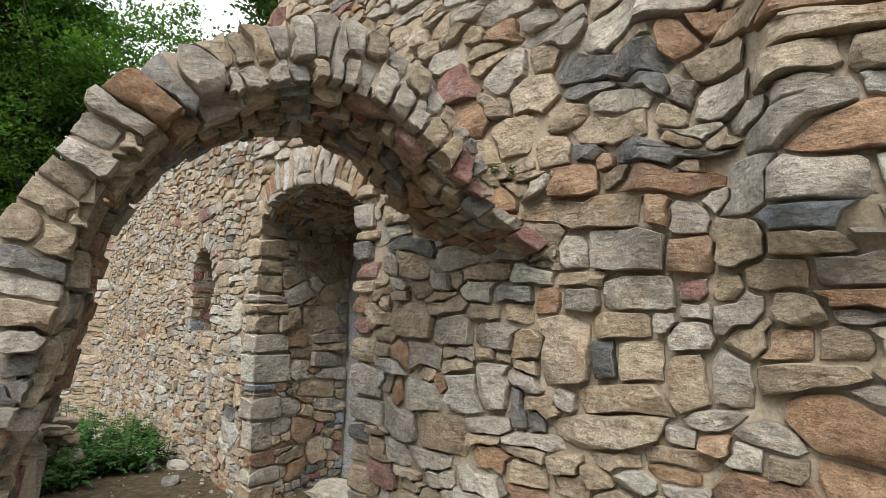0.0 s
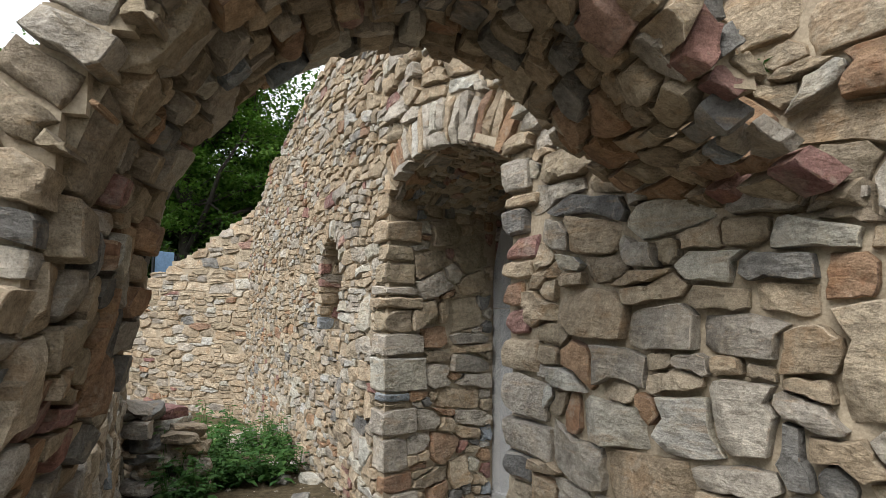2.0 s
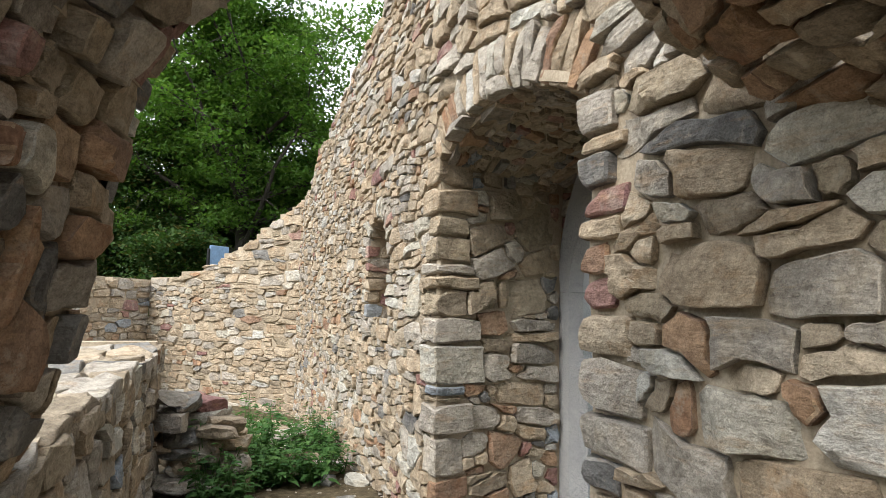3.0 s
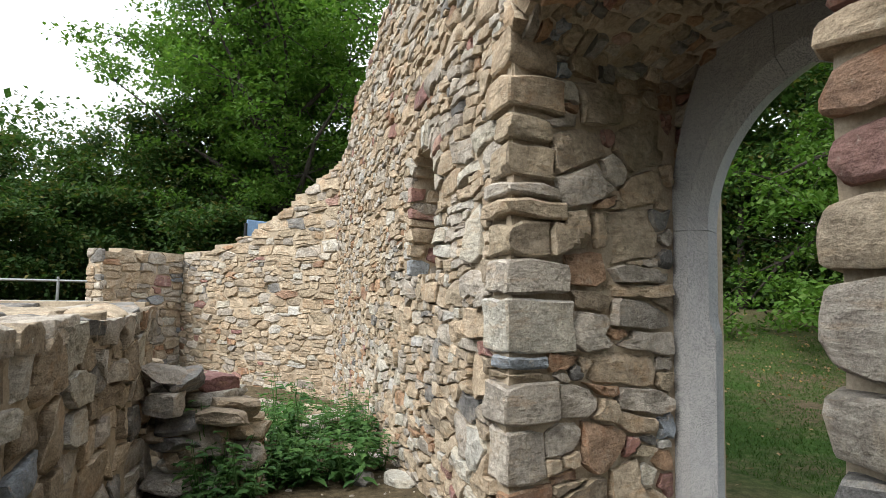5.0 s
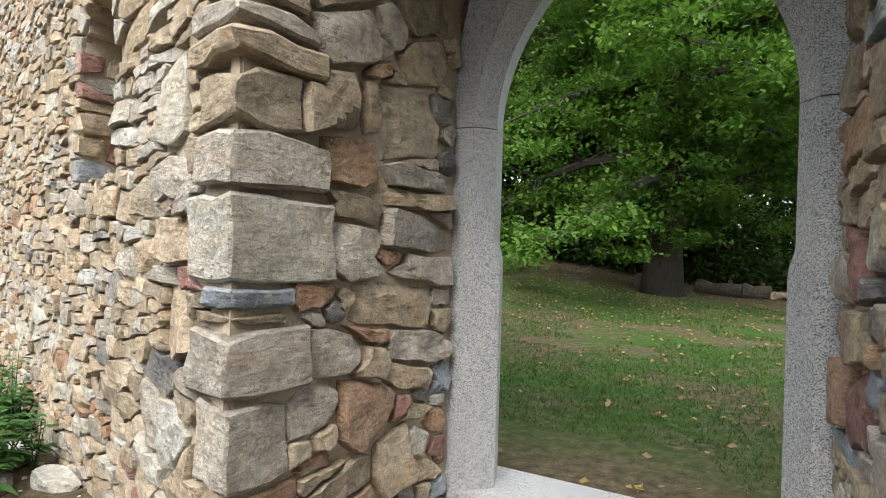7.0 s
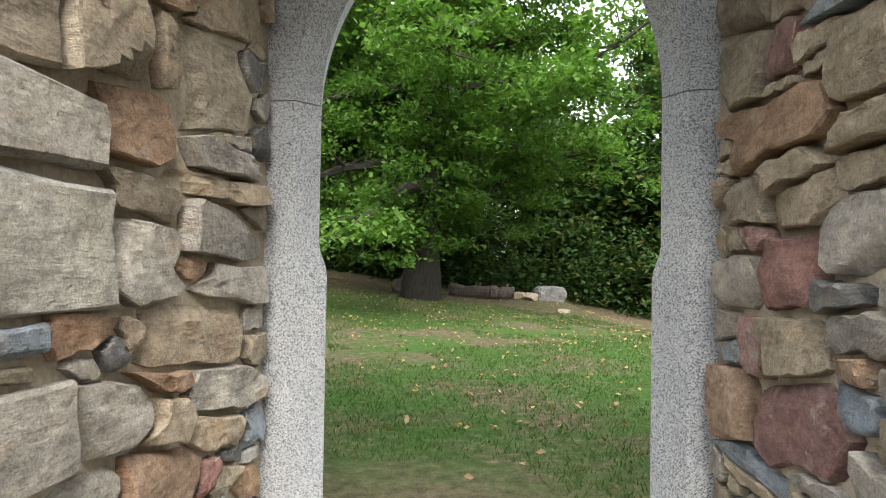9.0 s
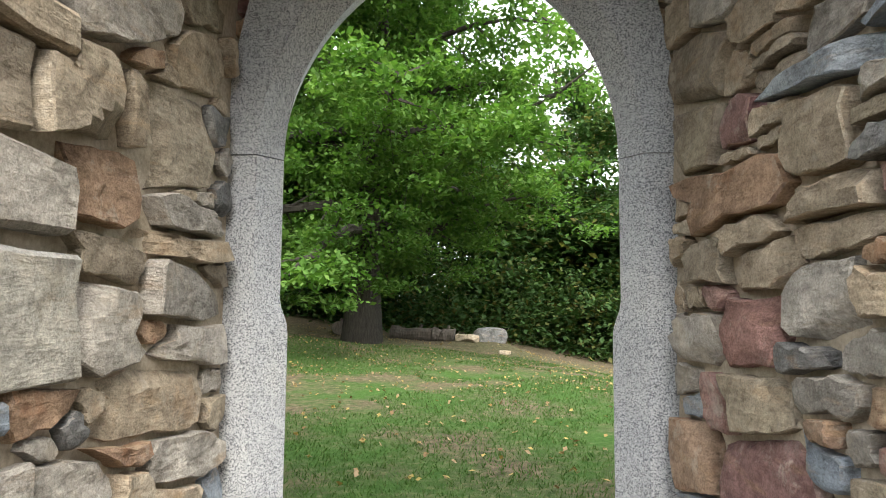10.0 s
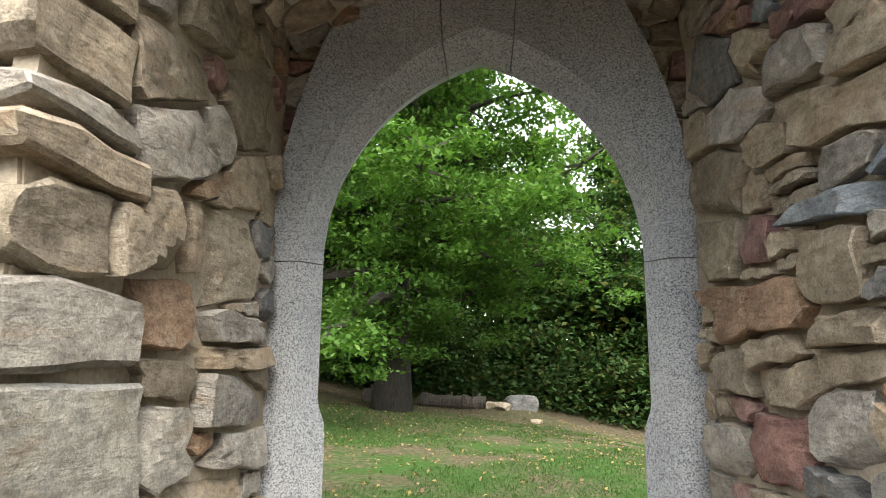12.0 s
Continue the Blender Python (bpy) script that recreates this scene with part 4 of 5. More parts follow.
door_frame = tagged(new("door_frame"), "grey granite pointed arch door frame with chamfered edge", "door frame", kind="structure")
for mirror in (False, True):
    mesh_object("jamb", *loft(frame_half("jamb", mirror, 1), mirror), [GRANITE], door_frame)
    mesh_object("arch_stone", *loft(frame_half("arch", mirror, 0.88), mirror), [GRANITE], door_frame)
crown_l, crown_r = frame_half("arch", False, 1.0)[21:], frame_half("arch", True, 1.0)[21:]
shift = [[(x + 0.004, y, z) for x, y, z in r] for r in crown_l[:1]] + crown_l[1:]
ring_all = shift + crown_r[::-1][1:-1] + [[(x - 0.004, y, z) for x, y, z in crown_r[0]]]
mesh_object("keystone", *loft(ring_all, False), [GRANITE], door_frame)
bm = bmesh.new()
bmesh.ops.create_cube(bm, size=1)
for v in bm.verts:
    v.co = Vector((v.co.x * 1.62, 0.20 + v.co.y * 0.44, -0.085 + v.co.z * 0.17))
bmesh.ops.bevel(bm, geom=bm.edges[:], offset=0.006, segments=2, affect="EDGES")
part("sill", bm, GRANITE, door_frame)

# ---- the near archway ----
ARCH_O, ARCH_D, ARCH_N = (1.675, -4.080), (0.511, 0.859), (0.859, -0.511)
arch_sheet = sheet(ARCH_O, ARCH_D, ARCH_N)
ARCH_C = (0.94, 1.77)
ARCH_DEEP = 0.9


def arch_radius(u, v):
    return np.hypot(u - ARCH_C[0], v - ARCH_C[1])


def arch_inner(u):
    return 0.895 + 0.06 * np.exp(-((np.asarray(u) - 1.08) / 0.28) ** 2)


def arch_outer(u):
    return 1.16 + 0.14 * np.exp(-((np.asarray(u) - 1.06) / 0.35) ** 2)


def haunch_low(u):
    return 2.36 - 0.50 * (np.asarray(u) - 1.60)


def in_arch(u, v):
    r = arch_radius(u, v)
    above = v > ARCH_C[1]
    rough_edge = 0.05 * value_noise(u * 7, v * 7, 4)
    ring = above & (r > arch_inner(u)) & (r < arch_outer(u) + rough_edge) & (u < 1.62)
    pier = (~above) & (u < pier_face(v)) & (u > -0.36)
    haunch = (u >= 1.58) & (u < 1.9) & (v > haunch_low(u)) & (v < 2.74 - 1.12 * (u - 1.55) + rough_edge)
    return (ring | pier | haunch) & (v > -0.2) & (u > -0.5)


def pier_face(v):
    return np.interp(v, [-0.3, 0.6, 1.05, 1.35, 1.77], [-0.23, -0.21, -0.16, -0.06, 0.045])


def arch_core(u, v):
    """The mortar core, a little inside the stones' faces."""
    return in_arch(u, v) & in_arch(u + 0.04, v) & in_arch(u - 0.04, v) & in_arch(u, v - 0.04) & in_arch(u, v + 0.04)


archway = slab("archway", arch_core, -0.5, 2.4, -0.2, 3.2, 0.05, arch_sheet, ARCH_DEEP, MORTAR)
tagged(archway, "round rubble stone archway joined to the wall", "stone arch", kind="structure")
rng = random.Random(23)
spring_voussoirs = [
    Stone(-0.05, 1.84, 0.12, 0.04, -18, SLATE_, 0.04), Stone(-0.06, 1.77, 0.11, 0.04, -13, GREY_, 0.02), Stone(-0.07, 1.66, 0.08, 0.05, -8, TAN_, 0.08),
    Stone(-0.08, 1.58, 0.06, 0.05, 0, GREY_, 0.09), Stone(-0.07, 1.49, 0.06, 0.04, 0, SLATE_, 0.02), Stone(-0.07, 1.39, 0.05, 0.04, -1, SLATE_, 0.08),
    Stone(0.03, 1.93, 0.09, 0.06, -17, TAN_, 0.05), Stone(-0.12, 2.01, 0.06, 0.07, -4, TAN_, 0.03), Stone(-0.06, 2.10, 0.11, 0.05, -33, BROWN_, 0.04),
    Stone(0.09, 2.00, 0.06, 0.06, 3, BROWN_, 0.07), Stone(0.15, 2.10, 0.07, 0.05, -23, RUST_, 0.08), Stone(0.00, 2.19, 0.09, 0.05, -31, BROWN_, 0.02),
    Stone(0.12, 2.25, 0.17, 0.05, -25, GREY_, 0.06), Stone(0.09, 2.37, 0.11, 0.06, -26, GREY_, 0.02),
]
left_voussoirs = [
    Stone(0.25, 2.31, 0.10, 0.06, -29, BROWN_, 0.07), Stone(0.38, 2.32, 0.03, 0.03, -31, RUST_, 0.04), Stone(0.21, 2.42, 0.14, 0.04, -26, GREY_, 0.08),
    Stone(0.29, 2.51, 0.14, 0.06, -27, RUST_, 0.09), Stone(0.42, 2.53, 0.19, 0.04, -45, SLATE_, 0.05), Stone(0.48, 2.65, 0.10, 0.08, -41, GREY_, 0.09),
    Stone(0.58, 2.50, 0.05, 0.05, -86, TAN_, 0.04), Stone(0.52, 2.78, 0.06, 0.04, -40, BROWN_, 0.02), Stone(0.60, 2.61, 0.09, 0.04, -51, GREY_, 0.06),
    Stone(0.61, 2.80, 0.05, 0.04, -60, BROWN_, 0.02), Stone(0.69, 2.64, 0.09, 0.04, -62, GREY_, 0.03), Stone(0.69, 2.84, 0.09, 0.04, -65, TAN_, 0.05),
    Stone(0.78, 2.70, 0.07, 0.04, -64, GREY_, 0.06), Stone(0.87, 2.72, 0.06, 0.05, -72, SLATE_, 0.03),
]
crown_voussoirs = [
    Stone(0.77, 2.88, 0.07, 0.04, -78, GREY_, 0.02), Stone(0.86, 2.89, 0.08, 0.05, -87, GREY_, 0.08), Stone(0.96, 2.92, 0.08, 0.04, -87, GREY_, 0.04),
    Stone(0.94, 2.74, 0.06, 0.04, -87, TAN_, 0.09), Stone(1.02, 2.80, 0.10, 0.03, 85, GREY_, 0.08), Stone(1.11, 2.96, 0.07, 0.04, 87, GREY_, 0.04),
    Stone(1.09, 2.77, 0.07, 0.04, -87, GREY_, 0.05), Stone(1.24, 2.74, 0.13, 0.05, 73, GREY_, 0.05), Stone(1.33, 2.67, 0.09, 0.04, 65, GREY_, 0.06),
    Stone(1.42, 2.81, 0.06, 0.04, 65, BROWN_, 0.06), Stone(1.49, 2.55, 0.11, 0.05, 54, TAN_, 0.06), Stone(1.41, 2.60, 0.08, 0.04, 60, GREY_, 0.06),
    Stone(1.58, 2.46, 0.08, 0.04, 48, TAN_, 0.09), Stone(1.66, 2.40, 0.12, 0.05, 75, RED_, 0.05),
]
vous = spring_voussoirs + left_voussoirs + crown_voussoirs
a = 0.12
while a < math.pi * 0.80:
    # thin slabs fill up the ring between the large ones
    thick = rng.uniform(0.03, 0.05)
    a += thick
    for f in (0.28, 0.75):
        ring_u = ARCH_C[0] - math.cos(a)
        rin, rout = float(arch_inner(ring_u)), float(arch_outer(ring_u))
        rm = rin + (rout - rin) * (f + rng.uniform(-0.08, 0.08))
        u, v = ARCH_C[0] - rm * math.cos(a), ARCH_C[1] + rm * math.sin(a)
        if min(max(abs((u - s.u) * math.cos(s.tilt) + (v - s.v) * math.sin(s.tilt)) / (s.a + 0.02), abs((v - s.v) * math.cos(s.tilt) - (u - s.u) * math.sin(s.tilt)) / (s.b + 0.012)) for s in vous) > 1:
            vous.append(Stone(u, v, (rout - rin) * rng.uniform(0.2, 0.28), thick, -math.degrees(a) + rng.uniform(-8, 8), rng.choices(range(8), [14, 36, 4, 16, 3, 2, 24, 0])[0], rng.uniform(0.0, 0.05)))
    a += thick
seeds = courses(rng, lambda u, v: in_arch(u, v) & ((v < ARCH_C[1] - 0.02) | (u > 1.6)), -0.5, 2.4, -0.2, 2.9, 0.08, 0.2, (1.2, 2.2), 8, vous)
made = lay(seeds, in_arch, arch_sheet, rng, (0.02, 0.06), 0.010, [24, 30, 5, 14, 4, 5, 20, 1], 18, 0.06, 0.2)


SOFFIT_END = 0.86 * (math.pi - math.acos(0.68 / 0.86))


def soffit(u, v, d):
    """u along the curve from the left springing, v from the front backwards, d towards the opening."""
    u, v, d = np.broadcast_arrays(np.asarray(u, float), np.asarray(v, float), np.asarray(d, float))
    ang = np.clip(u, 0, SOFFIT_END) / 0.86
    r = arch_inner(ARCH_C[0] - np.cos(ang) * 0.86) - d
    x, z = ARCH_C[0] - np.cos(ang) * r, ARCH_C[1] + np.sin(ang) * r
    low = u < 0
    z = np.where(low, ARCH_C[1] + u, z)
    x = np.where(low, pier_face(ARCH_C[1] + u) + d, x)
    past = np.maximum(u - SOFFIT_END, 0)
    x, z = x + 0.894 * past, z - 0.447 * past
    o, al, n = np.array((*ARCH_O, 0.0)), np.array((*ARCH_D, 0.0)), np.array((*ARCH_N, 0.0))
    return o + x[..., None] * al + z[..., None] * np.array((0, 0, 1.0)) - v[..., None] * n


soffit_in = lambda u, v: (u > -1.9) & (u < SOFFIT_END + 0.9) & (v > 0.035) & (v < ARCH_DEEP - 0.03)
seeds = courses(rng, soffit_in, -1.9, 3.1, 0, ARCH_DEEP, 0.1, 0.22, (0.5, 1.0), 12)
made += lay(seeds, soffit_in, soffit, rng, (0.0, 0.06), 0.009, [30, 14, 14, 8, 8, 4, 26, 1], 16, 0.06, 0.22)
arch_back = sheet((ARCH_O[0] - ARCH_N[0] * ARCH_DEEP, ARCH_O[1] - ARCH_N[1] * ARCH_DEEP), ARCH_D, (-ARCH_N[0], -ARCH_N[1]))
made += lay(courses(rng, in_arch, -0.5, 2.3, -0.2, 3.2, 0.09, 0.2, (1.0, 2.0), 20), in_arch, arch_back, rng, (0.01, 0.05), 0.009, None, 14)
build_stones(made, archway, (2.0, -3.6, 2.3))

# ---- far wall and its return ----
rng = random.Random(31)


def far_top(u):
    return np.interp(u, [0.0, 0.5, 0.85, 1.3, 2.1, 2.7, 3.3, 4.4, 5.3], [3.5, 3.35, 3.2, 2.95, 2.7, 2.45, 2.25, 2.13, 2.08]) + 0.05 * np.round(1.3 * value_noise(u * 3.3, 0 * u, 7))


far_sheet = sheet((-13.45, -0.45), (0.953, 0.302), (0.302, -0.953))
far_in = lambda u, v: (u > 0) & (u < 5.35) & (v < far_top(5.3 - u)) & (v > -1.0)
far_wall = slab("wall_west", far_in, 0, 5.35, -1.0, 3.7, 0.12, far_sheet, 0.6, MORTAR)
tagged(far_wall, "lower rubble stone wall with broken stepped top", "stone wall", kind="structure")
seeds = courses(rng, far_in, 0, 5.35, -1.0, 3.7, 0.09, 0.21, (1.5, 3.6), 4)
build_stones(lay(seeds, far_in, far_sheet, rng, (0.015, 0.045), 0.012, [46, 24, 3, 2, 2, 8, 16, 0], 12), far_wall, (-9.0, 0.8, 1.2))
end_sheet = sheet((-11.75, -2.2), (-0.697, 0.717), (0.717, 0.697))
end_in = lambda u, v: (u > 0) & (u < 2.45) & (v < 2.05 + 0.05 * value_noise(u * 3, 0 * u, 3)) & (v > -1.0)
end_wall = slab("wall_west_end", end_in, 0, 2.45, -1.0, 2.2, 0.12, end_sheet, 0.3, MORTAR)
tagged(end_wall, "rubble stone wall end with flat capping stones", "stone wall", kind="structure")
build_stones(lay(courses(rng, end_in, 0, 2.45, -1.0, 2.1, 0.13, 0.27, (1.4, 2.6), 5), end_in, end_sheet, rng, (0.02, 0.05), 0.012, [30, 26, 8, 10, 3, 6, 14, 2], 12), end_wall, (-12.5, -1.4, 1.4))

tip_in = lambda u, v: (u > -0.03) & (u < 0.32) & (v < 2.05) & (v > -1.0)
build_stones(lay(courses(rng, tip_in, -0.03, 0.32, -1.0, 2.05, 0.13, 0.24, (1.2, 2.0), 5), tip_in, sheet((-11.75, -2.2), (-0.717, -0.697), (0.697, -0.717)), rng, (0.02, 0.05), 0.01, None, 12), end_wall, (-11.8, -2.2, 1.4))

# ---- low parapet beside the path ----
rng = random.Random(41)
par_sheet = sheet((-3.35, -2.47), (0.955, -0.297), (0.297, 0.955))


def par_top(u):
    return 1.17 - 0.02 * u + 0.03 * value_noise(u * 2.2, 0 * u, 5)


par_in = lambda u, v: (u > 0) & (u < 4.75) & (v < par_top(u)) & (v > -0.5)
parapet = slab("parapet", par_in, 0, 4.75, -0.5, 1.25, 0.07, par_sheet, 1.25, MORTAR)
tagged(parapet, "low thick rubble stone parapet with weathered grey top", "stone wall", kind="structure")
made = lay(courses(rng, par_in, 0, 4.75, -0.5, 1.25, 0.12, 0.3, (0.9, 1.8), 10), par_in, par_sheet, rng, (0.015, 0.05), 0.010, [26, 22, 4, 6, 3, 10, 26, 1], 16)
end_in2 = lambda u, v: (u > 0) & (u < 1.3) & (v < 1.17) & (v > -0.5)
par_end = sheet((-3.35, -2.47), (-0.297, -0.955), (-0.955, 0.297))
made += lay(courses(rng, end_in2, 0, 1.3, -0.5, 1.2, 0.12, 0.28, (1, 2), 8), end_in2, par_end, rng, (0.015, 0.05), 0.01)


def par_flat(u, v, d):
    u, v, d = np.broadcast_arrays(np.asarray(u, float), np.asarray(v, float), np.asarray(d, float))
    base = par_sheet(u, par_top(u), 0 * u)
    return base - v[..., None] * np.array((0.297, 0.955, 0)) + (d + 0.0)[..., None] * np.array((0, 0, 1.0))


cap_in = lambda u, v: (u > -0.03) & (u < 4.75) & (v > -0.04) & (v < 1.27)
caps = lay(courses(rng, cap_in, 0, 4.75, 0, 1.27, 0.12, 0.38, (1.1, 2.2), 25), cap_in, par_flat, rng, (0.0, 0.03), 0.004, [4, 30, 0, 40, 0, 0, 26, 0], 20, 0.08, 0.10, 0.09)
build_stones(made + caps, parapet, (-0.5, -3.2, 1.0))

# ---- plants ----
def leaf_cloud(rng_np, centres, spread, count, size, droop=0.35, flat=0.6, level=0.45):
    """Leaves as folded four-cornered blades round the given middles: arrays of verts and faces."""
    centres = np.asarray(centres)
    pick = rng_np.integers(0, len(centres), count)
    mid = centres[pick] + rng_np.normal(0, 1, (count, 3)) * spread * np.array((1, 1, flat))
    head = rng_np.uniform(0, 2 * np.pi, count)
    dip = rng_np.normal(-droop, level, count)
    along = np.stack([np.cos(head) * np.cos(dip), np.sin(head) * np.cos(dip), np.sin(dip)], -1)
    side = np.stack([-np.sin(head), np.cos(head), rng_np.normal(0, level, count)], -1)
    side /= np.linalg.norm(side, axis=1, keepdims=True)
    up = np.cross(along, side)
    ln = size * rng_np.uniform(0.65, 1.25, count)[:, None]
    a, c = mid - along * ln * 0.5, mid + along * ln * 0.5
    b, d = mid + side * ln * 0.36 + up * ln * 0.08, mid - side * ln * 0.36 + up * ln * 0.08
    verts = np.stack([a, b, c, d], 1).reshape(-1, 3)
    base = np.arange(count) * 4
    faces = np.concatenate([np.stack([base, base + 1, base + 2], -1), np.stack([base, base + 2, base + 3], -1)])
    return verts, faces


def tube(points, radii, sides=8):
    pts = [Vector(p) for p in points]
    verts, faces = [], []
    for k, p in enumerate(pts):
        t = (pts[min(k + 1, len(pts) - 1)] - pts[max(k - 1, 0)]).normalized()
        x = t.orthogonal().normalized()
        y = t.cross(x)
        for i in range(sides):
            a = 2 * math.pi * i / sides
            verts.append(p + (x * math.cos(a) + y * math.sin(a)) * radii[k])
    for k in range(len(pts) - 1):
        for i in range(sides):
            j = (i + 1) % sides
            faces.append((k * sides + i, k * sides + j, (k + 1) * sides + j, (k + 1) * sides + i))
    faces.append(tuple(range(sides))[::-1])
    faces.append(tuple(range((len(pts) - 1) * sides, len(pts) * sides)))
    return verts, faces


def joined(pieces):
    verts, faces, base = [], [], 0
    for v, f in pieces:
        verts += [tuple(p) for p in v]
        faces += [tuple(i + base for i in q) for q in f]
        base += len(v)
    return verts, faces


def tree(label, seed, height, girth, clear, reach, leaves, leaf_size, leaf, spread=0.45, lean=(0, 0), limbs=11, low_droop=0.0, fork=0.0):
    """A tree at the origin: tapered trunk, limbs, twigs, and a crown of leaves in clumps along the twigs."""
    r = random.Random(seed)
    rn = np.random.default_rng(seed)
    root = tagged(new("tree"), label, "tree", "trees round the ruin")
    path = [Vector((lean[0] * f + r.uniform(-0.12, 0.12) * f * 3, lean[1] * f + r.uniform(-0.12, 0.12) * f * 3, height * 0.9 * f - 0.3 * (f == 0))) for f in np.linspace(0, 1, 9)]
    radii = [girth * (1.35 if k == 0 else 1) * (1 - 0.93 * (k / 8) ** 0.85) for k in range(9)]
    mesh_object("trunk", *tube(path, radii, 10), [BARK], root, smooth=True)
    wood, tips = [], []
    for n in range(limbs):
        f = clear + (0.97 - clear) * ((n + r.random()) / limbs)
        k = min(int(f * 8), 7)
        start = path[k].lerp(path[k + 1], f * 8 - k)
        ang = n * 2.4 + r.uniform(-0.5, 0.5)
        rise = r.uniform(0.1, 0.8) + 0.5 * f - low_droop * (1 - f)
        ln = reach * (1.05 - 0.62 * f) * r.uniform(0.75, 1.15)
        line, dirn = [start], Vector((math.cos(ang), math.sin(ang), rise)).normalized()
        for q in range(5):
            dirn = (dirn + Vector((r.uniform(-0.25, 0.25), r.uniform(-0.25, 0.25), r.uniform(-0.22, 0.1) - 0.12 * low_droop))).normalized()
            line.append(line[-1] + dirn * ln / 5)
        thick = girth * 0.42 * (1.1 - f)
        wood.append(tube(line, [max(0.012, thick * (1 - 0.17 * q)) for q in range(6)], 6))
        for q in range(1, 6):
            for _ in range(3):
                d = Vector((r.uniform(-1, 1), r.uniform(-1, 1), r.uniform(-0.6, 0.7) - 0.3 * low_droop)).normalized()
                tw = [line[q], line[q] + d * ln * 0.16, line[q] + (d + Vector((r.uniform(-0.4, 0.4), r.uniform(-0.4, 0.4), -0.25))) * ln * 0.28]
                wood.append(tube(tw, [max(0.008, thick * 0.3), 0.008, 0.004], 4))
                tips += [tw[1], tw[2], tw[2]]
            if q > 2:
                tips.append(line[q])
    tips = np.array([tuple(t) for t in tips])
    tagged(mesh_object("branchwork", *joined(wood), [BARK], root), kind="stuff")
    lv, lf = leaf_cloud(rn, tips, spread, leaves, leaf_size, 0.35, 0.42, 0.5)
    tagged(mesh_object("crown", lv, lf, [leaf], root), kind="stuff")
    return root


def at_ground(x, y, turn=0.0, scale=1.0, sink=0.0):
    return Matrix.Translation((x, y, float(ground_height(x, y)) - sink)) @ pose(0, 0, 0, 0, 0, turn) @ Matrix.Scale(scale, 4)


maple = tree("broad leafy maple with drooping low branches on the lawn", 5, 14.0, 0.42, 0.165, 5.8, 160000, 0.135, LEAF, 0.27, (0.3, -0.6), 42, 0.4)
maple.matrix_world = at_ground(-2.6, 12.6, 20)
big_left = tree("tall dark-trunked maple leaning behind the wall", 8, 17.0, 0.40, 0.2, 8.5, 90000, 0.18, LEAF, 0.36, (-1.5, 0.8), 34, -0.15)
big_left.matrix_world = at_ground(-20.5, 4.6, 60)
wood_a = tree("leafy woodland tree at the edge of the clearing", 12, 13.0, 0.20, 0.25, 4.4, 20000, 0.24, LEAF_DARK, 0.55, (0.4, 0.2), 13, 0.2)
wood_a.matrix_world = at_ground(4.2, 20.5, 0, 0.8)
wood_b = tree("slender woodland tree at the edge of the clearing", 15, 15.0, 0.17, 0.3, 3.8, 18000, 0.24, LEAF_DARK, 0.6, (-0.4, 0.5), 12, 0.1)
wood_b.matrix_world = at_ground(-6.5, 17.5, 0, 0.95)
wood_c = tree("low bushy woodland tree with dense foliage", 19, 7.0, 0.12, 0.08, 3.4, 16000, 0.22, LEAF_DARK, 0.5, (0.2, 0.1), 14, 0.5)
wood_c.matrix_world = at_ground(1.2, 21.5, 0, 1.0)
for source, spots in (
    (wood_a, ((-9.5, 15.0, 40, 0.9), (-4.5, 22.5, 130, 0.95), (-13.5, 18.5, 250, 1.0), (9.5, 22.0, 90, 0.85), (-25, 9.5, 10, 0.95), (-27.5, -1.5, 160, 0.8), (-17.5, 10.5, 300, 0.95), (-24, -7.5, 75, 0.75), (-25, 0.8, 200, 0.9), (-26, 12.0, 140, 1.1), (-22, 16.0, 20, 1.2), (-15, 20.5, 310, 1.2), (-4.0, 27.0, 200, 1.0), (0.5, 27.5, 15, 0.85))),
    (wood_b, ((-1.0, 24.0, 70, 0.85), (-11.5, 22.5, 200, 1.0), (14.0, 19.0, 20, 0.9), (-24.0, 3.0, 110, 0.95), (-21.5, 13.5, 270, 1.0), (-30.0, 5.5, 0, 0.9), (-28.0, -5.5, 330, 0.6), (-26.5, 6.5, 45, 1.2), (-18.5, 14.0, 170, 1.2), (-9.0, 25.0, 80, 1.1))),
    (wood_c, ((5.8, 18.3, 30, 0.75), (-3.5, 18.8, 120, 0.85), (-7.8, 20.5, 220, 1.1), (9.0, 18.0, 280, 0.8), (3.0, 24.5, 60, 1.15), (-19.0, 1.2, 15, 0.72), (-21.5, 7.5, 200, 0.9), (-18.5, 6.5, 100, 0.75), (-23.0, -2.5, 250, 0.85), (-12.5, 14.0, 300, 1.0), (-21, -4.5, 20, 0.7), (-16.5, 4.2, 170, 0.62))),
):
    for x, y, turn, scale in spots:
        copy_thing(source, at_ground(x, y, turn, scale))

# far woods all round: trunks and foliage that nobody could count
rn = np.random.default_rng(3)
bearing = rn.uniform(0, 2 * np.pi, 900)
dist = rn.uniform(30, 46, 900)
fx, fy = np.cos(bearing) * dist - 4, np.sin(bearing) * dist + 2
right_gap = np.exp(-((np.arctan2(fx, fy + 2) - 0.14) / 0.12) ** 2)
top = rn.uniform(5, 13, 900) * (1 - 0.5 * right_gap)
mids = np.stack([fx, fy, ground_height(fx, fy) + rn.uniform(0, 1, 900) ** 1.4 * top], -1)
fv, ff = leaf_cloud(rn, mids, 1.7, 150000, 0.55, 0.3, 0.6)
tagged(mesh_object("far_woods", fv, ff, [LEAF_DARK]), "dark leafy woods behind the clearing", "woods", kind="stuff")
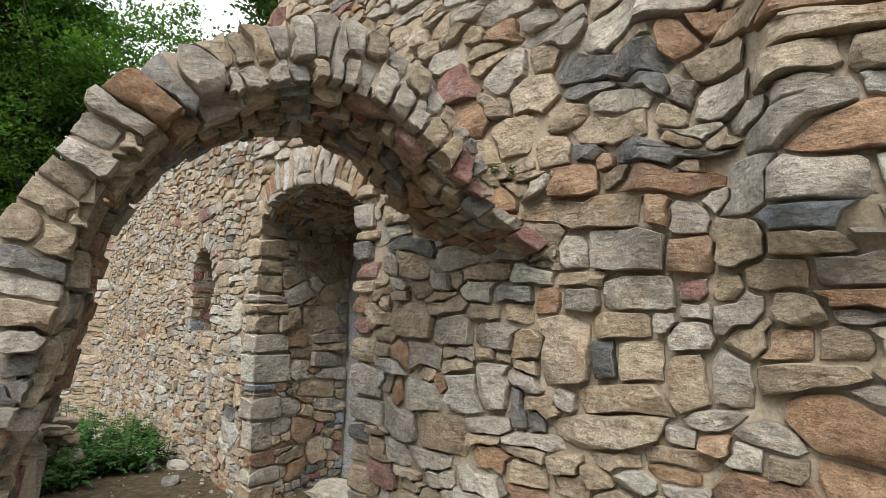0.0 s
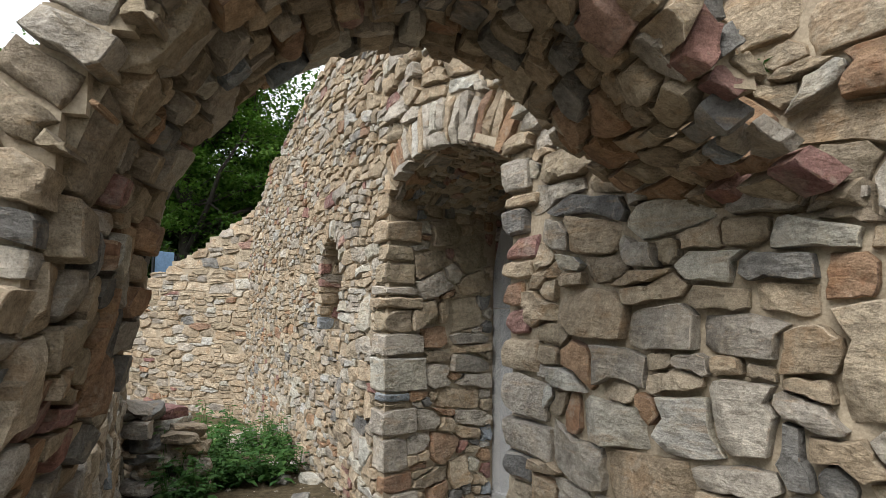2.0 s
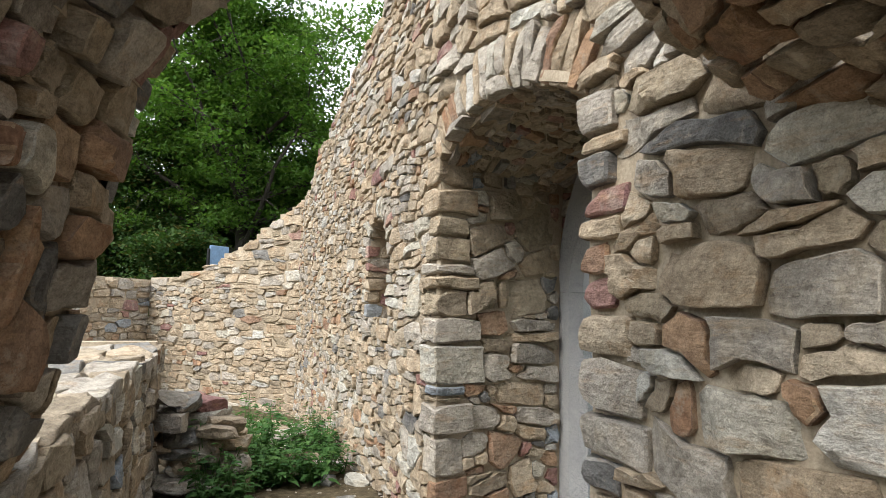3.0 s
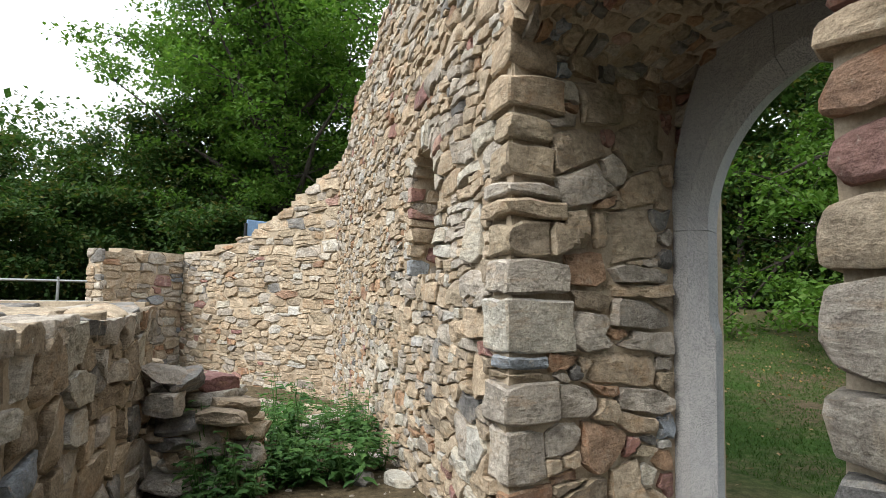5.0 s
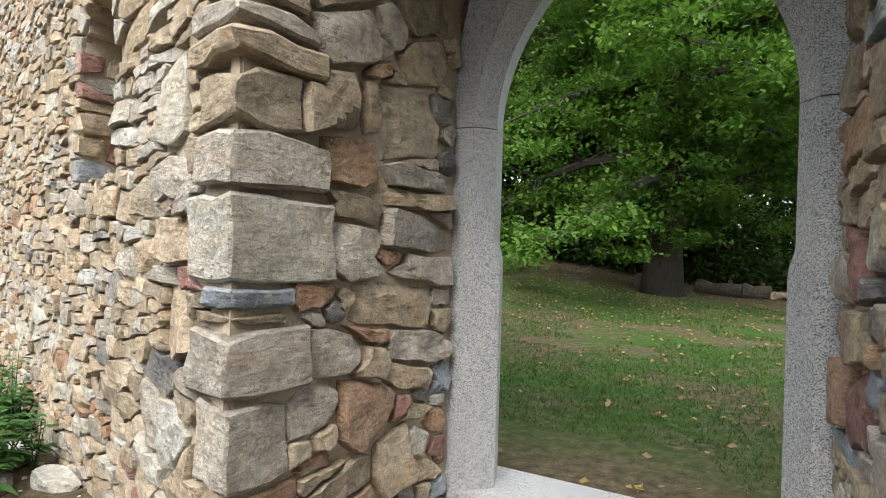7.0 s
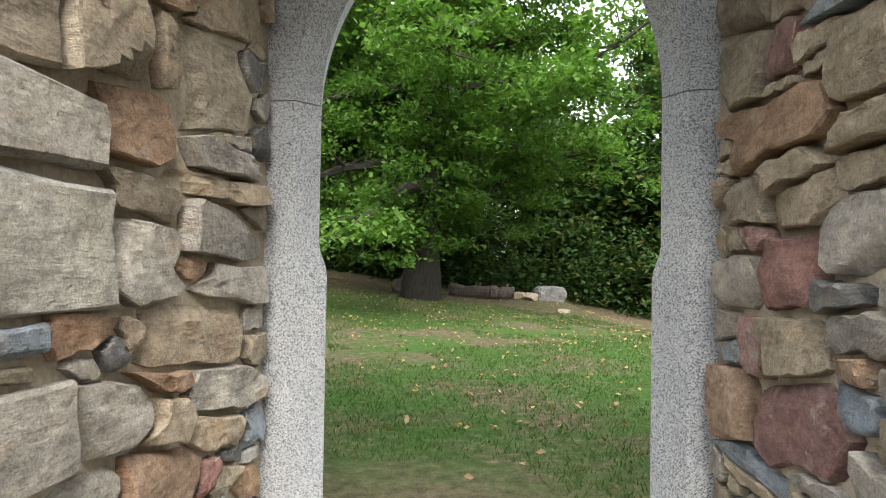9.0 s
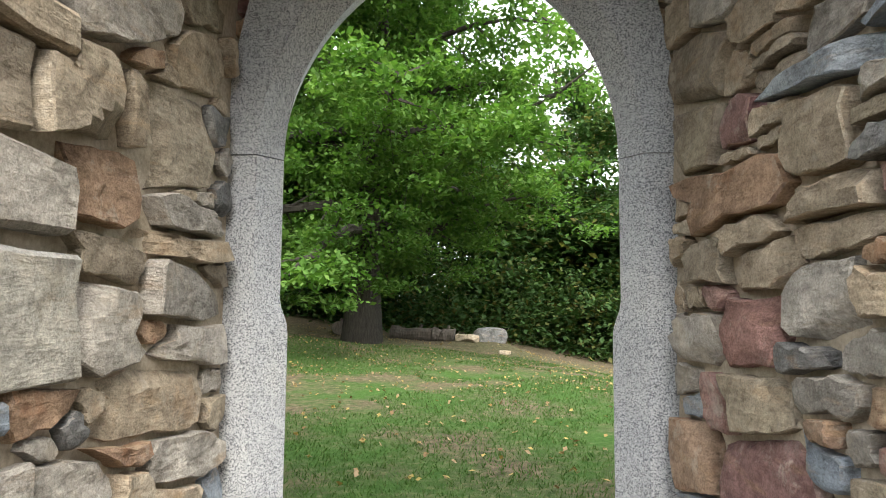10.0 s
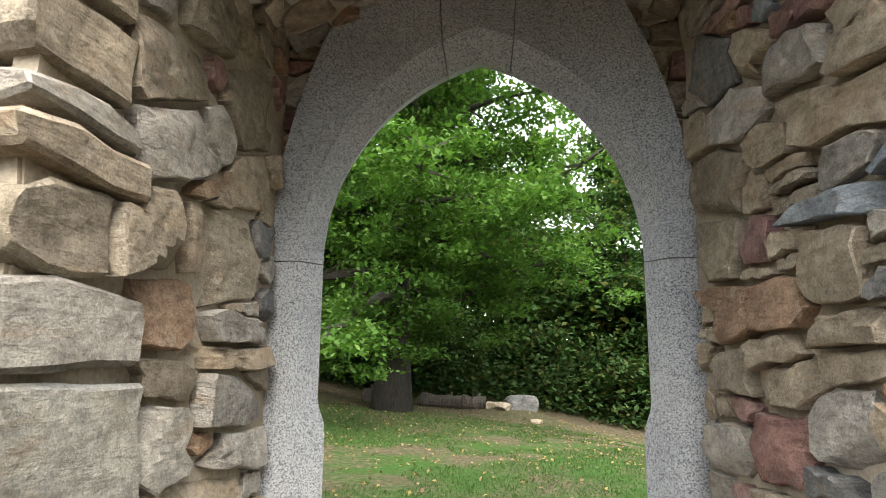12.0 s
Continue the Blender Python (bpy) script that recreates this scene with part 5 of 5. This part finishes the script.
# dark undergrowth at the edge of the woods
bearing = np.concatenate([rn.uniform(-0.75, 0.65, 420), rn.uniform(-1.95, -1.0, 420)])
dist = np.concatenate([rn.uniform(18.5, 26, 420), rn.uniform(23, 30, 420)])
ux, uy = np.sin(bearing) * dist, np.cos(bearing) * dist - 1.0
tall = np.concatenate([rn.uniform(0, 1, 420) ** 1.8 * 2.4, rn.uniform(0, 1, 420) ** 1.2 * 8.0])
uv, uf = leaf_cloud(rn, np.stack([ux, uy, ground_height(ux, uy) + tall], -1), 0.8, 150000, 0.19, 0.3, 0.6)
tagged(mesh_object("undergrowth", uv, uf, [LEAF_DARK]), "dense dark bushes at the edge of the woods", "bushes", kind="stuff")
# leaf layer added overhead to shade the woods and keep them dark below
cx, cy = rn.uniform(-17, 14, 700), rn.uniform(18.5, 36, 700)
roof = rn.uniform(4.5, 7.5, 700) * (1 - 0.25 * smoothstep(cx, -1, 5))
cv, cf = leaf_cloud(rn, np.stack([cx, cy, ground_height(cx, cy) + roof], -1), 1.1, 60000, 0.32, 0.25, 0.35, 0.3)
tagged(mesh_object("shading_leaves", cv, cf, [LEAF_DARK]), "leaf layer added to shade the woods behind the clearing", "woods", kind="stuff")
stems = []
for k in range(150):
    x, y = fx[k], fy[k]
    z = float(ground_height(x, y))
    stems.append(tube([(x, y, z - 0.3), (x + 0.2, y, z + 4), (x + 0.3, y + 0.2, z + 8)], [0.2, 0.14, 0.06], 6))
tagged(mesh_object("far_trunks", *joined(stems), [BARK]), "dark trunks of the far woods", "woods", kind="stuff")


def herb(seed, height, stems_count, leaf):
    r = random.Random(seed)
    root = tagged(new("herb"), "broad-leaved green herb growing at the wall's foot", "plant", "herbs at the wall's foot")
    pieces, blades = [], []
    for n in range(stems_count):
        ang, out = r.uniform(0, 6.28), r.uniform(0.03, 0.16)
        h = height * r.uniform(0.6, 1.1)
        top = Vector((math.cos(ang) * out * 1.6, math.sin(ang) * out * 1.6, h))
        mid = Vector((math.cos(ang) * out, math.sin(ang) * out, h * 0.5))
        pieces.append(tube([(0, 0, -0.03), mid, top], [0.005, 0.004, 0.002], 4))
        for q in range(7):
            p = mid.lerp(top, q / 6) if q > 2 else Vector((0, 0, 0)).lerp(mid, 0.5 + q / 4)
            a = q * 2.1 + r.uniform(-0.4, 0.4)
            size = 0.11 * (1.15 - 0.09 * q) * r.uniform(0.75, 1.2)
            d = Vector((math.cos(a), math.sin(a), r.uniform(-0.25, 0.3)))
            s = Vector((-math.sin(a), math.cos(a), r.uniform(-0.2, 0.2)))
            b0 = p + d * 0.02
            pts = [b0, b0 + d * size * 0.3 + s * size * 0.34, b0 + d * size * 0.72 + s * size * 0.24, b0 + d * size * 1.1 - Vector((0, 0, size * 0.25)), b0 + d * size * 0.72 - s * size * 0.24, b0 + d * size * 0.3 - s * size * 0.34, b0 + d * size * 0.5 - Vector((0, 0, size * 0.08))]
            blades.append((pts, [(0, 1, 6), (1, 2, 6), (2, 3, 6), (3, 4, 6), (4, 5, 6), (5, 0, 6)]))
    tagged(mesh_object("stalk", *joined(pieces), [LEAF_HERB], root), kind="stuff")
    tagged(mesh_object("foliage", *joined(blades), [LEAF_HERB], root), kind="stuff")
    return root


herbs = [herb(1, 0.42, 7, LEAF_HERB), herb(2, 0.30, 8, LEAF_HERB), herb(3, 0.55, 6, LEAF_HERB)]
r = random.Random(77)
spots = []
for n in range(36):
    s, o = -1.9 - 2.7 * r.random(), 0.12 + 1.0 * r.random() ** 1.3
    spots.append((-0.76 + 0.955 * s - 0.297 * o, -1.23 - 0.297 * s - 0.955 * o))
for n in range(9):
    spots.append((r.uniform(-3.3, -2.5), r.uniform(-2.2, -1.9)))
for n in range(8):
    spots.append((-5.6 - 1.8 * r.random(), -0.9 + 0.9 * r.random()))
for n, (x, y) in enumerate(spots):
    m = at_ground(x, y, r.uniform(0, 360), r.uniform(0.75, 1.25))
    if n < 3:
        herbs[n].matrix_world = m
    else:
        copy_thing(herbs[n % 3], m)

# grass, thin on the lawn near the door, and fallen leaves
rn = np.random.default_rng(9)
count = 110000
px, py = rn.uniform(-7, 6, count), 1.0 + 11.5 * rn.random(count) ** 1.15
bare = value_noise(px * 0.55, py * 0.55, 12) + 0.5 * value_noise(px * 1.9, py * 1.9, 13)
keep = (bare < 0.35 - 0.5 * smoothstep(py, 7.5, 12)) & (py > 1.3 + 0.5 * value_noise(px * 1.3, py, 5))
px, py = px[keep], py[keep]
count = len(px)
pz = ground_height(px, py)
head, tall = rn.uniform(0, 2 * np.pi, count), rn.uniform(0.015, 0.042, count)
wide = 0.006 + 0.003 * py / 5
bx, by = np.cos(head) * wide, np.sin(head) * wide
tipx, tipy = px + rn.normal(0, 0.025, count), py + rn.normal(0, 0.025, count)
gv = np.stack([np.stack([px - bx, py - by, pz - 0.01], -1), np.stack([px + bx, py + by, pz - 0.01], -1), np.stack([tipx, tipy, pz + tall], -1)], 1).reshape(-1, 3)
tagged(mesh_object("grass", gv, np.arange(count * 3).reshape(-1, 3), [GRASS]), "short green grass on the lawn", "grass", kind="stuff")
lx, ly = rn.uniform(-6, 5, 1500), 0.6 + 15 * rn.random(1500) ** 1.25
lc = np.stack([lx, ly, ground_height(lx, ly) + 0.03], -1)
lv, lf = leaf_cloud(rn, lc, 0.004, 1500, 0.06, 0.0, 0.2)
tx, ty = rn.uniform(-8, 4, 2600), rn.uniform(6.5, 15, 2600)
tz = np.stack([tx, ty, ground_height(tx, ty) + 0.02], -1)
tv, tf = leaf_cloud(rn, tz, 0.004, 2600, 0.05, 0.0, 0.2)
lv, lf = np.concatenate([lv, tv]), np.concatenate([lf, tf + len(lv)])
tagged(mesh_object("fallen_leaves", lv, lf, [LITTER]), "yellow and brown fallen leaves on the grass", "leaves", kind="stuff")


# pebbles and crumbled stone trodden into the earth of the court
rn = np.random.default_rng(31)
pv, pf, at = [], [], 0
for _ in range(1400):
    x, y = rn.uniform(-7.5, 4.5), rn.uniform(-4.6, 0.6)
    size = 0.008 + 0.03 * rn.random() ** 3
    spin = rn.uniform(0, 6.28, 1)[0]
    c, q = math.cos(spin), math.sin(spin)
    ring = [(size * rn.uniform(0.7, 1.2) * math.cos(k * 1.047 + 0.3), size * 0.7 * rn.uniform(0.7, 1.2) * math.sin(k * 1.047 + 0.3)) for k in range(6)]
    z = float(ground_height(np.array([x]), np.array([y]))[0])
    pv += [(x + a * c - b * q, y + a * q + b * c, z - 0.004) for a, b in ring]
    pv += [(x + 0.6 * (a * c - b * q), y + 0.6 * (a * q + b * c), z + size * 0.55) for a, b in ring]
    pf += [(at + k, at + (k + 1) % 6, at + 6 + (k + 1) % 6, at + 6 + k) for k in range(6)] + [tuple(range(at + 6, at + 12))]
    at += 12
tagged(mesh_object("pebbles", pv, pf, [GREY]), "small grey stone crumbs scattered on bare earth", "pebbles", kind="stuff")

# ---- loose stones, logs ----
def rock(seed, sx, sy, sz):
    """An angular block: a cut ball whose faces are knocked flat."""
    r = random.Random(seed)
    bm = bmesh.new()
    bmesh.ops.create_icosphere(bm, subdivisions=3, radius=1)
    cuts = [(Vector((r.gauss(0, 1), r.gauss(0, 1), r.gauss(0, 1))).normalized(), r.uniform(0.55, 0.82)) for _ in range(11)]
    cuts += [(Vector((0, 0, 1)), 0.6), (Vector((0, 0, -1)), 0.6), (Vector((r.uniform(-0.2, 0.2), 1, 0)).normalized(), 0.66), (Vector((r.uniform(-0.2, 0.2), -1, 0)).normalized(), 0.66)]
    for v in bm.verts:
        for n, lim in cuts:
            over = v.co.dot(n) - lim
            if over > 0:
                v.co -= n * over
        v.co += v.co.normalized() * 0.05 * noise.noise(v.co * 3.1 + Vector((seed, 0, 0)))
        v.co = Vector((v.co.x * sx, v.co.y * sy, v.co.z * sz)) / 0.62 / 2
    return bm


def loose_stone(seed, x, y, z, size, turn, tip, kind, label, group):
    me = bpy.data.meshes.new("loose_stone")
    bm = rock(seed, *size)
    bm.to_mesh(me)
    bm.free()
    me.materials.append(STONES[kind])
    ob = tagged(new("loose_stone", me), label, "stone", group)
    ob.matrix_world = pose(x, y, z, tip, tip * 0.6, turn)
    return ob


r = random.Random(5)
# broken cross wall at the end of the parapet, lying in rough steps
for n in range(86):
    f = r.random()
    x, y = -3.05 - 1.35 * f, -2.42 + 1.0 * r.random() ** 1.2 * (0.55 + 0.6 * f)
    pile = max(0.0, 1.12 - 0.85 * max(0.0, (y + 2.42)) - 0.3 * max(0.0, -3.4 - x) - 0.9 * max(0.0, x + 3.4))
    level = r.random() * pile
    z = float(ground_height(x, y)) + 0.06 + level
    loose_stone(100 + n, x, y, z, (r.uniform(0.22, 0.5), r.uniform(0.2, 0.36), r.uniform(0.1, 0.2)), r.uniform(-35, 35) - 17, r.uniform(-9, 9), r.choices(range(8), [18, 26, 4, 8, 2, 4, 36, 2])[0], "rough block of a fallen rubble wall", "fallen wall stones")
for n in range(20):
    x, y = -5.0 - 2.6 * r.random(), -1.2 + 1.3 * r.random()
    loose_stone(300 + n, x, y, float(ground_height(x, y)) + 0.04, (r.uniform(0.2, 0.6), r.uniform(0.2, 0.4), r.uniform(0.12, 0.26)), r.uniform(0, 180), r.uniform(-10, 10), r.choice([0, 1, 1, 5, 0]), "pale loose stone lying among the herbs", "loose stones on the ground")
for n in range(14):
    s, o = -1.2 - 5.5 * r.random(), 0.1 + 0.35 * r.random()
    x, y = -0.76 + 0.955 * s - 0.297 * o, -1.23 - 0.297 * s - 0.955 * o
    loose_stone(340 + n, x, y, float(ground_height(x, y)) + 0.02, (r.uniform(0.12, 0.26), r.uniform(0.1, 0.2), r.uniform(0.08, 0.14)), r.uniform(0, 180), r.uniform(-10, 10), r.choice([0, 1, 1, 5, 3]), "small loose stone at the wall's foot", "loose stones on the ground")
loose_stone(400, 0.45, 13.9, float(ground_height(0.45, 13.9)) + 0.08, (0.66, 0.5, 0.42), 20, 4, SLATE_, "weathered boulder at the edge of the lawn", "stones on the lawn")
loose_stone(401, 0.05, 13.6, float(ground_height(0.05, 13.6)) + 0.08, (0.3, 0.26, 0.18), 50, 6, BROWN_, "small weathered stone beside the boulder", "stones on the lawn")
loose_stone(402, 0.78, 12.8, float(ground_height(0.78, 12.8)) + 0.02, (0.26, 0.2, 0.1), 10, 3, BROWN_, "flat weathered stone on the lawn", "stones on the lawn")
loose_stone(403, -0.25, 13.8, float(ground_height(-0.25, 13.8)) + 0.05, (0.3, 0.25, 0.2), 80, 3, BROWN_, "small weathered stone beside the boulder", "stones on the lawn")
loose_stone(404, 0.15, -0.42, -0.10, (1.15, 0.55, 0.16), 2, 0, PALE_, "pale flat doorstep stone below the sill", "doorstep")


def log(label, x, y, length, radius, turn, lift):
    root = tagged(new("log"), label, "log", "logs on the lawn")
    pts = [(length * (f - 0.5), 0.03 * math.sin(f * 5), 0.02 * math.cos(f * 7)) for f in np.linspace(0, 1, 9)]
    mesh_object("trunk", *tube(pts, [radius * (1 + 0.09 * math.sin(k * 1.7)) for k in range(9)], 14), [BARK_PALE], root)
    mesh_object("stub", *tube([(length * 0.18, 0, radius * 0.7), (length * 0.22, 0.03, radius * 1.5)], [radius * 0.3, radius * 0.2], 8), [BARK_PALE], root)
    root.matrix_world = pose(x, y, float(ground_height(x, y)) + lift, 0, 3, turn)


log("grey weathered log lying on leaf litter", -1.55, 14.1, 1.15, 0.18, -12, 0.13)
log("short grey weathered log lying on leaf litter", -0.72, 13.85, 0.6, 0.18, -6, 0.13)
log("cut round of pale wood on the lawn's edge", -3.3, 13.6, 0.3, 0.17, 75, 0.15)

# ---- sign and railing beyond the far wall ----
sign = tagged(new("information_sign"), "blue printed information board on a dark post", "sign")
for nm, size, at, mat in (("board", (0.05, 0.62, 0.9), (0, 0, 0.35), SIGN_BLUE), ("post", (0.07, 0.07, 3.6), (0.02, -0.36, -1.1), DARK_STEEL), ("post", (0.07, 0.07, 3.6), (0.02, 0.36, -1.1), DARK_STEEL)):
    bm = bmesh.new()
    bmesh.ops.create_cube(bm, size=1)
    for v in bm.verts:
        v.co = Vector((v.co.x * size[0] + at[0], v.co.y * size[1] + at[1], v.co.z * size[2] + at[2]))
    bmesh.ops.bevel(bm, geom=bm.edges[:], offset=0.008, segments=1, affect="EDGES")
    part(nm, bm, mat, sign)
sign.matrix_world = pose(-14.9, 1.6, 2.35, 0, 0, 20)
railing = tagged(new("railing"), "grey galvanised tube railing along the slope", "railing")
for k in range(5):
    x, y = -16.0, -6.0 + 1.6 * k
    mesh_object("post", *tube([(x, y, -0.9), (x, y, 1.55)], [0.035, 0.035], 8), [GALVANISED], railing)
for z in (1.45, 0.95):
    mesh_object("rail", *tube([(-16.0, -6.2, z), (-16.0, 0.6, z)], [0.03, 0.03], 8), [GALVANISED], railing)
# weed in a joint of the near wall
weed = herb(9, 0.10, 3, LEAF_HERB)
weed.matrix_world = Matrix.Translation((2.46, -2.05, 2.52)) @ Matrix.Scale(0.55, 4)
tagged(weed, "small green weed rooted in a wall joint", "plant", "weeds in the wall")
